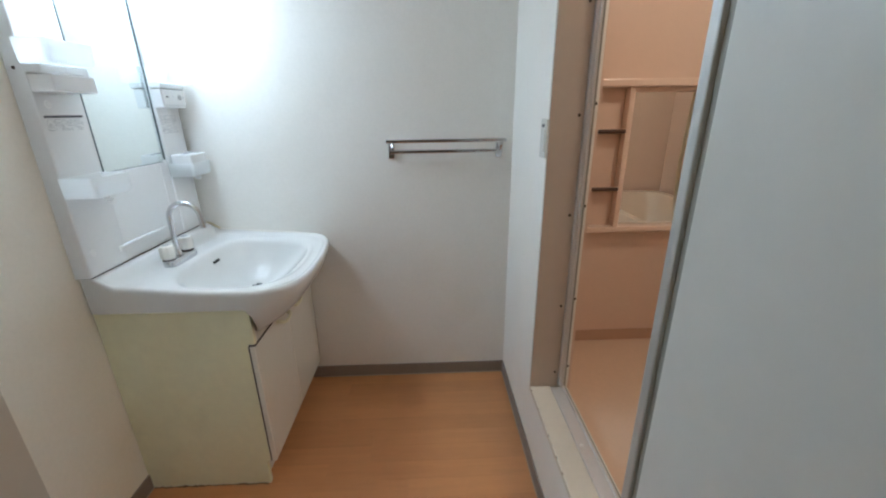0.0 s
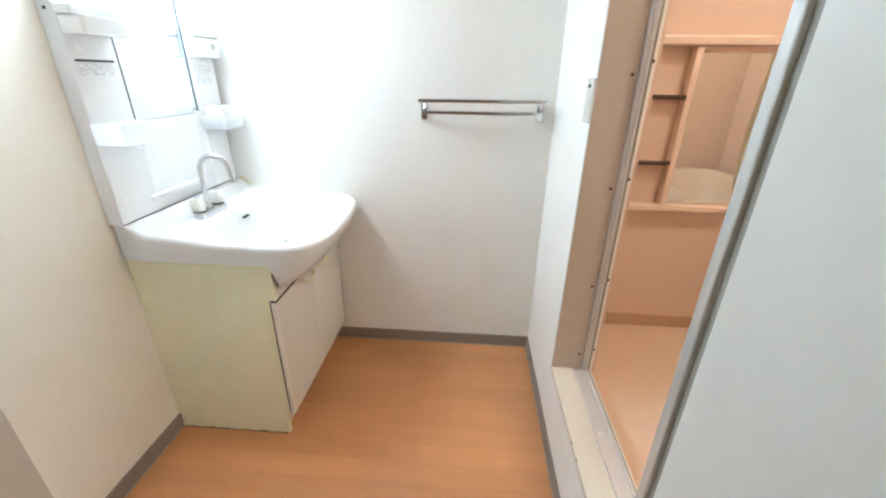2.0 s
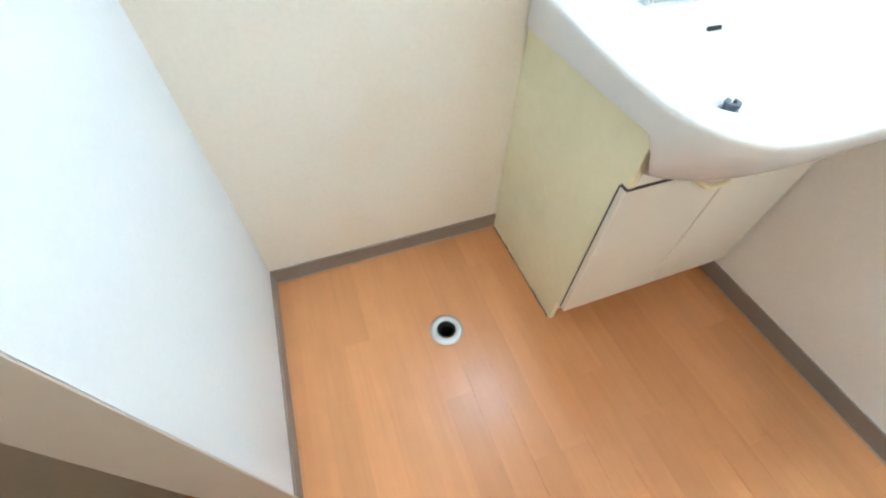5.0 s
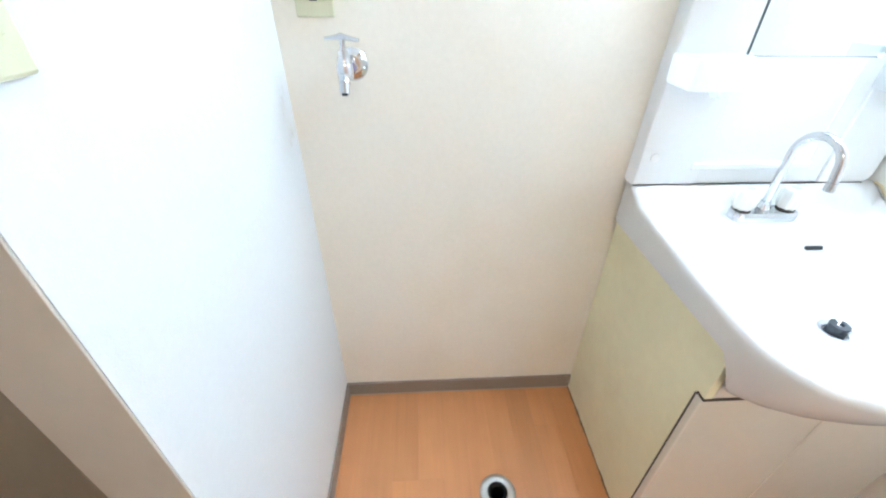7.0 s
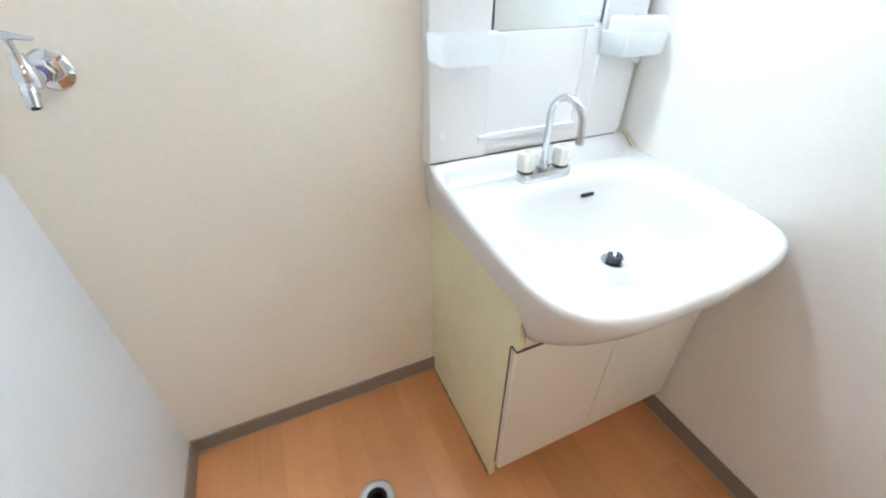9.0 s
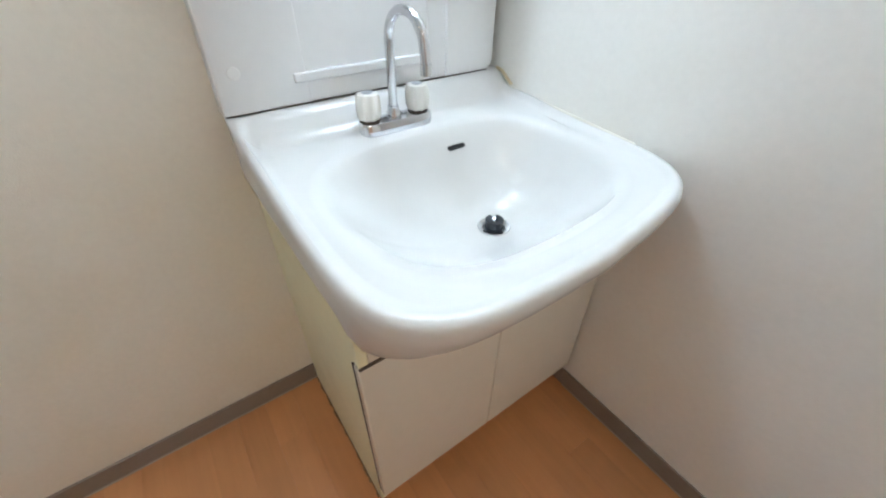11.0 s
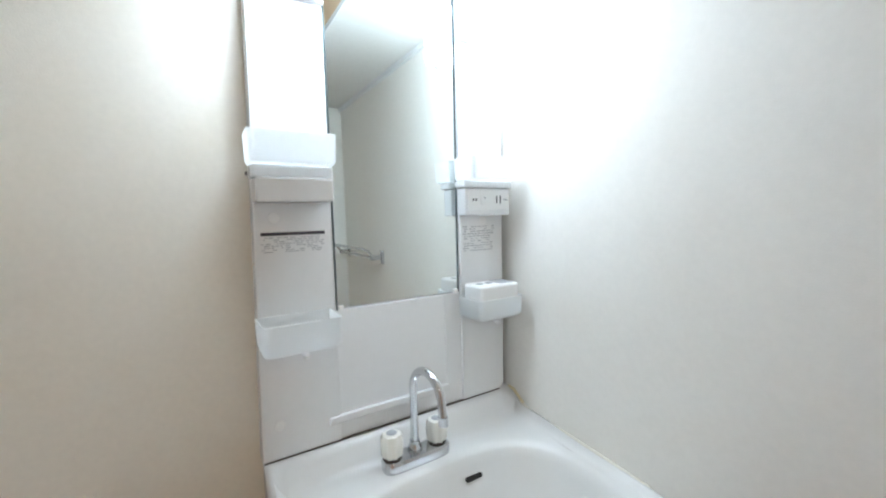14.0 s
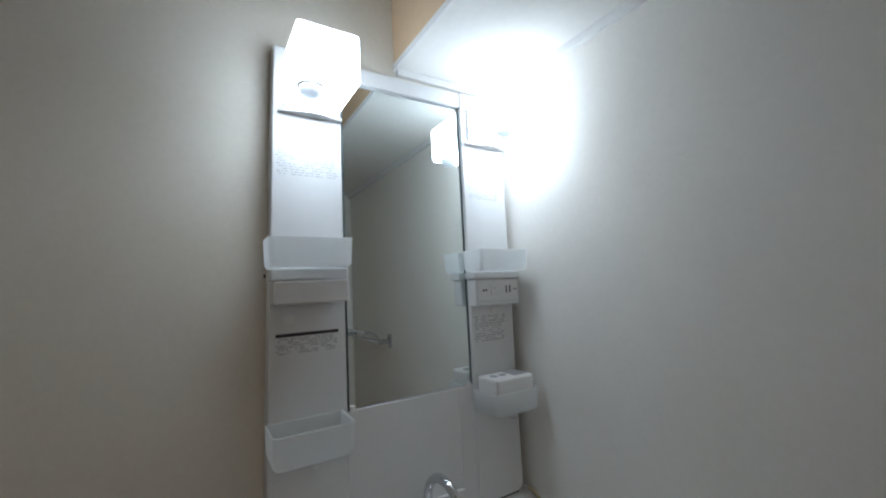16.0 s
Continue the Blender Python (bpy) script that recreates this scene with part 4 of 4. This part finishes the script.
for x in (0.835, 1.275):
    bk = bmesh.new()
    box(x - 0.012, x + 0.012, -0.017, -0.0065, 1.055, 1.115, 0.003, bm=bk)
    box(x - 0.006, x + 0.006, -0.065, -0.017, 1.074, 1.096, 0.003, bm=bk)
    tube([(x, -0.055, 1.085), (x, -0.075, 1.112), (x, -0.100, 1.128), (x, -0.122, 1.130)], 0.006, 8, bk)
    put(rail, part("bracket", bk, CHROME, label="chrome bracket"))
put(rail, part("bar", box(0.828, 1.282, -0.062, -0.048, 1.079, 1.092, 0.003), CHROME))
put(rail, part("bar", box(0.826, 1.284, -0.130, -0.116, 1.124, 1.137, 0.003), CHROME))

# ---- switch on the right wall ----
sw = thing("light_switch", "white wall switch plate beside the doorway", "switch", at=(W, -0.455, 1.16))
put(sw, part("plate", box(W - 0.007, W - 0.0005, -0.500, -0.440, 1.10, 1.21, 0.002), KNOB))
put(sw, part("rocker", box(W - 0.010, W - 0.007, -0.478, -0.462, 1.188, 1.196, 0.001), INK, label="dark switch rocker"))
put(sw, part("rocker", box(W - 0.010, W - 0.007, -0.485, -0.455, 1.118, 1.182, 0.001), KNOB))

# ---- washing machine space ----
tapw = thing("wall_tap", "chrome washing machine tap on the wall", "water tap", at=(XL, -1.240, 1.055))
ty, tz = -1.240, 1.055
TX = XL
put(tapw, part("flange", lathe([(0.030, 0.0005), (0.031, 0.004), (0.024, 0.012), (0.014, 0.016)], (TX, ty, tz), "x", 28), CHROME, smooth=True))
bm = tube([(TX + 0.012, ty, tz), (TX + 0.045, ty - 0.001, tz), (TX + 0.074, ty - 0.002, tz)], 0.011, 16)
lathe([(0.0135, 0.0), (0.0145, 0.003), (0.0145, 0.010), (0.0135, 0.013)], (TX + 0.024, ty, tz), "x", 6, bm)
lathe([(0.010, -0.014), (0.0145, -0.010), (0.0155, 0.008), (0.0125, 0.015), (0.009, 0.024), (0.009, 0.034)], (TX + 0.078, ty - 0.003, tz), "z", 20, bm)
put(tapw, part("valve_body", bm, CHROME, smooth=True))
bm = tube([(TX + 0.080, ty - 0.003, tz - 0.006), (TX + 0.090, ty - 0.004, tz - 0.010), (TX + 0.096, ty - 0.004, tz - 0.018)], 0.0105, 14)
tube([(TX + 0.095, ty - 0.004, tz - 0.014), (TX + 0.104, ty - 0.004, tz - 0.034)], 0.009, 14, bm)
put(tapw, part("nozzle", bm, CHROME, smooth=True))
put(tapw, part("nozzle_bore", lathe([(0.0058, 0), (0.0058, -0.001)], (TX + 0.1042, ty - 0.004, tz - 0.0348), "z", 12), BLACK))
put(tapw, part("spindle", lathe([(0.005, 0), (0.005, 0.02)], (TX + 0.078, ty - 0.003, tz + 0.034), "z", 12), CHROME, smooth=True))
bm = bmesh.new()
tube([(TX + 0.067, ty - 0.034, tz + 0.052), (TX + 0.076, ty - 0.012, tz + 0.055), (TX + 0.078, ty - 0.003, tz + 0.056), (TX + 0.080, ty + 0.006, tz + 0.055), (TX + 0.089, ty + 0.028, tz + 0.052)], 0.005, 10, bm, radii=[0.0028, 0.0042, 0.0068, 0.0042, 0.0028])
put(tapw, part("handle", bm, CHROME, label="chrome lever handle", smooth=True))
put(tapw, part("marker", lathe([(0.0113, 0.0), (0.0114, 0.007)], (TX + 0.046, ty - 0.001, tz), "x", 20, capped=False), mat("blue_mark", (0.05, 0.08, 0.4), 0.4), label="blue cold water band"))


def wall_plate(name, m, label):
    """A socket plate, built in the yz plane facing +x, then turned."""
    ob = thing(name, label, "power socket", "wall sockets")
    part("plate", box(0.0005, 0.008, -0.035, 0.035, 0.0, 0.12, 0.003), PLATE, ob)
    rec = part("insert", box(0.0075, 0.010, -0.022, 0.022, 0.025, 0.095, 0.0015), PLATE, ob)
    for z in (0.045, 0.075):
        for y in (-0.007, 0.005):
            part("slot", box(0.0098, 0.0104, y, y + 0.002, z - 0.006, z + 0.006), INK, rec)
    part("earth_port", box(0.0098, 0.0106, -0.007, 0.007, 0.026, 0.034), INK, rec)
    ob.matrix_basis = m
    return ob


wall_plate("wall_socket", pose(XL, -1.297, 1.135), "beige power socket plate above the washing machine tap")
wall_plate("wall_socket", pose(0.577, Y_PART, 1.138, 0, 0, 90), "beige power socket plate on the partition")

DX, DY = 0.333, -0.912
drain = thing("floor_drain", "round steel floor drain with a black socket", "floor drain", at=(DX, DY, 0))
put(drain, part("flange", lathe([(0.0285, -0.004), (0.0285, 0.0035), (0.030, 0.0045), (0.042, 0.0042), (0.0485, 0.0025), (0.0505, 0.0003)], (DX, DY, 0.0006), "z", 36, capped=False), STEEL, label="steel flange ring", smooth=True))
put(drain, part("socket", lathe([(0.0286, 0.003), (0.0275, 0.0042), (0.024, 0.003), (0.020, -0.004), (0.0185, -0.006)], (DX, DY, 0), "z", 30, capped=False), SOCKETGREY, label="black rubber socket", smooth=True))
put(drain, part("pipe", lathe([(0.0186, -0.0055), (0.017, -0.09), (0.001, -0.09)], (DX, DY, 0), "z", 24, capped=False), BLACK, label="dark drain pipe", smooth=True))
for a in (35, 155, 275):
    put(drain, part("screw", lathe([(0.0032, 0), (0.0026, 0.0012)], (DX + 0.038 * math.cos(radians(a)), DY + 0.038 * math.sin(radians(a)), 0.0040), "z", 10), STEEL))

# ---- floor ----
hole = (DX - 0.03, DX + 0.03, DY - 0.034, DY + 0.034)
bm = box(-0.05, hole[0], -1.5, 0.05, -0.1, -0.0125)
box(hole[1], XB, -1.5, 0.05, -0.1, -0.0125, bm=bm)
box(hole[0], hole[1], hole[3], 0.05, -0.1, -0.0125, bm=bm)
box(hole[0], hole[1], -1.5, hole[2], -0.1, -0.0125, bm=bm)
box(0.05, XB, HY, -1.5, -0.1, -0.0125, bm=bm)
floor = structure("floor", bm, SUB, "orange-brown wood plank floor")
PW = 0.0755
cache = {}


def plank(x0, x1, y0, y1, g=0.00005):
    key = (round(x1 - x0, 5), round(y1 - y0, 5), g)
    if key not in cache:
        lx, ly = key[:2]
        b = bmesh.new()
        d = 0.0002 + g
        lo = [b.verts.new(p) for p in ((g, g, -0.012), (lx - g, g, -0.012), (lx - g, ly - g, -0.012), (g, ly - g, -0.012))]
        mid = [b.verts.new(p) for p in ((g, g, -d), (lx - g, g, -d), (lx - g, ly - g, -d), (g, ly - g, -d))]
        k = g + d
        top = [b.verts.new(p) for p in ((k, k, 0), (lx - k, k, 0), (lx - k, ly - k, 0), (k, ly - k, 0))]
        for r0, r1 in ((lo, mid), (mid, top)):
            for i in range(4):
                b.faces.new((r0[i], r0[(i + 1) % 4], r1[(i + 1) % 4], r1[i]))
        b.faces.new(top)
        me = bpy.data.meshes.new("plank")
        b.to_mesh(me)
        b.free()
        me.materials.append(WOOD)
        cache[key] = me
    ob = new("plank", cache[key])
    ob.location = (x0, y0, 0)
    ob.parent = floor
    return ob


def notched_plank(x0, x1, y0, y1):
    """A plank cut out round the drain's socket."""
    if y0 > hole[2]:
        prof = ((x0, y0), (hole[0], y0), (hole[0], hole[3]), (hole[1], hole[3]), (hole[1], y0), (x1, y0), (x1, y1), (x0, y1))
    else:
        prof = ((x0, y0), (x1, y0), (x1, y1), (hole[1], y1), (hole[1], hole[2]), (hole[0], hole[2]), (hole[0], y1), (x0, y1))
    b = bmesh.new()
    face = b.faces.new([b.verts.new((x, y, -0.012)) for x, y in prof])
    for v in bmesh.ops.extrude_face_region(b, geom=[face])["geom"]:
        if isinstance(v, bmesh.types.BMVert):
            v.co.z = 0.0
    return part("plank", b, WOOD, floor)


rnd = random.Random(7)
JOINTS = {0: 0.452, -1: 0.527, -5: 0.443}   # cross joints beside the drain
first = math.ceil(-DY / PW)
for row in range(first, -34, -1):
    y0 = DY + 0.004 + row * PW
    y1 = min(y0 + PW, 0.0)
    if y1 - y0 < 0.004 or y1 < HY:
        continue
    xa = XL if y1 > -1.40 else 0.52
    x = xa - rnd.choice((0.0, 0.15, 0.3, 0.45, 0.6))
    if row in JOINTS:
        x = JOINTS[row] - 0.75
    while x < W:
        x2 = x + (0.75 if row in JOINTS else rnd.choice((0.6, 0.75, 0.9)))
        a, b = max(x, xa), min(x2, W)
        x = x2
        if b - a < 0.01:
            continue
        if y1 <= hole[2] or y0 >= hole[3] or b <= hole[0] or a >= hole[1]:
            plank(a, b, y0, y1, 0.0002 if row == 0 and a > 0.4 else 0.00005)
            continue
        notched_plank(a, b, y0, y1)
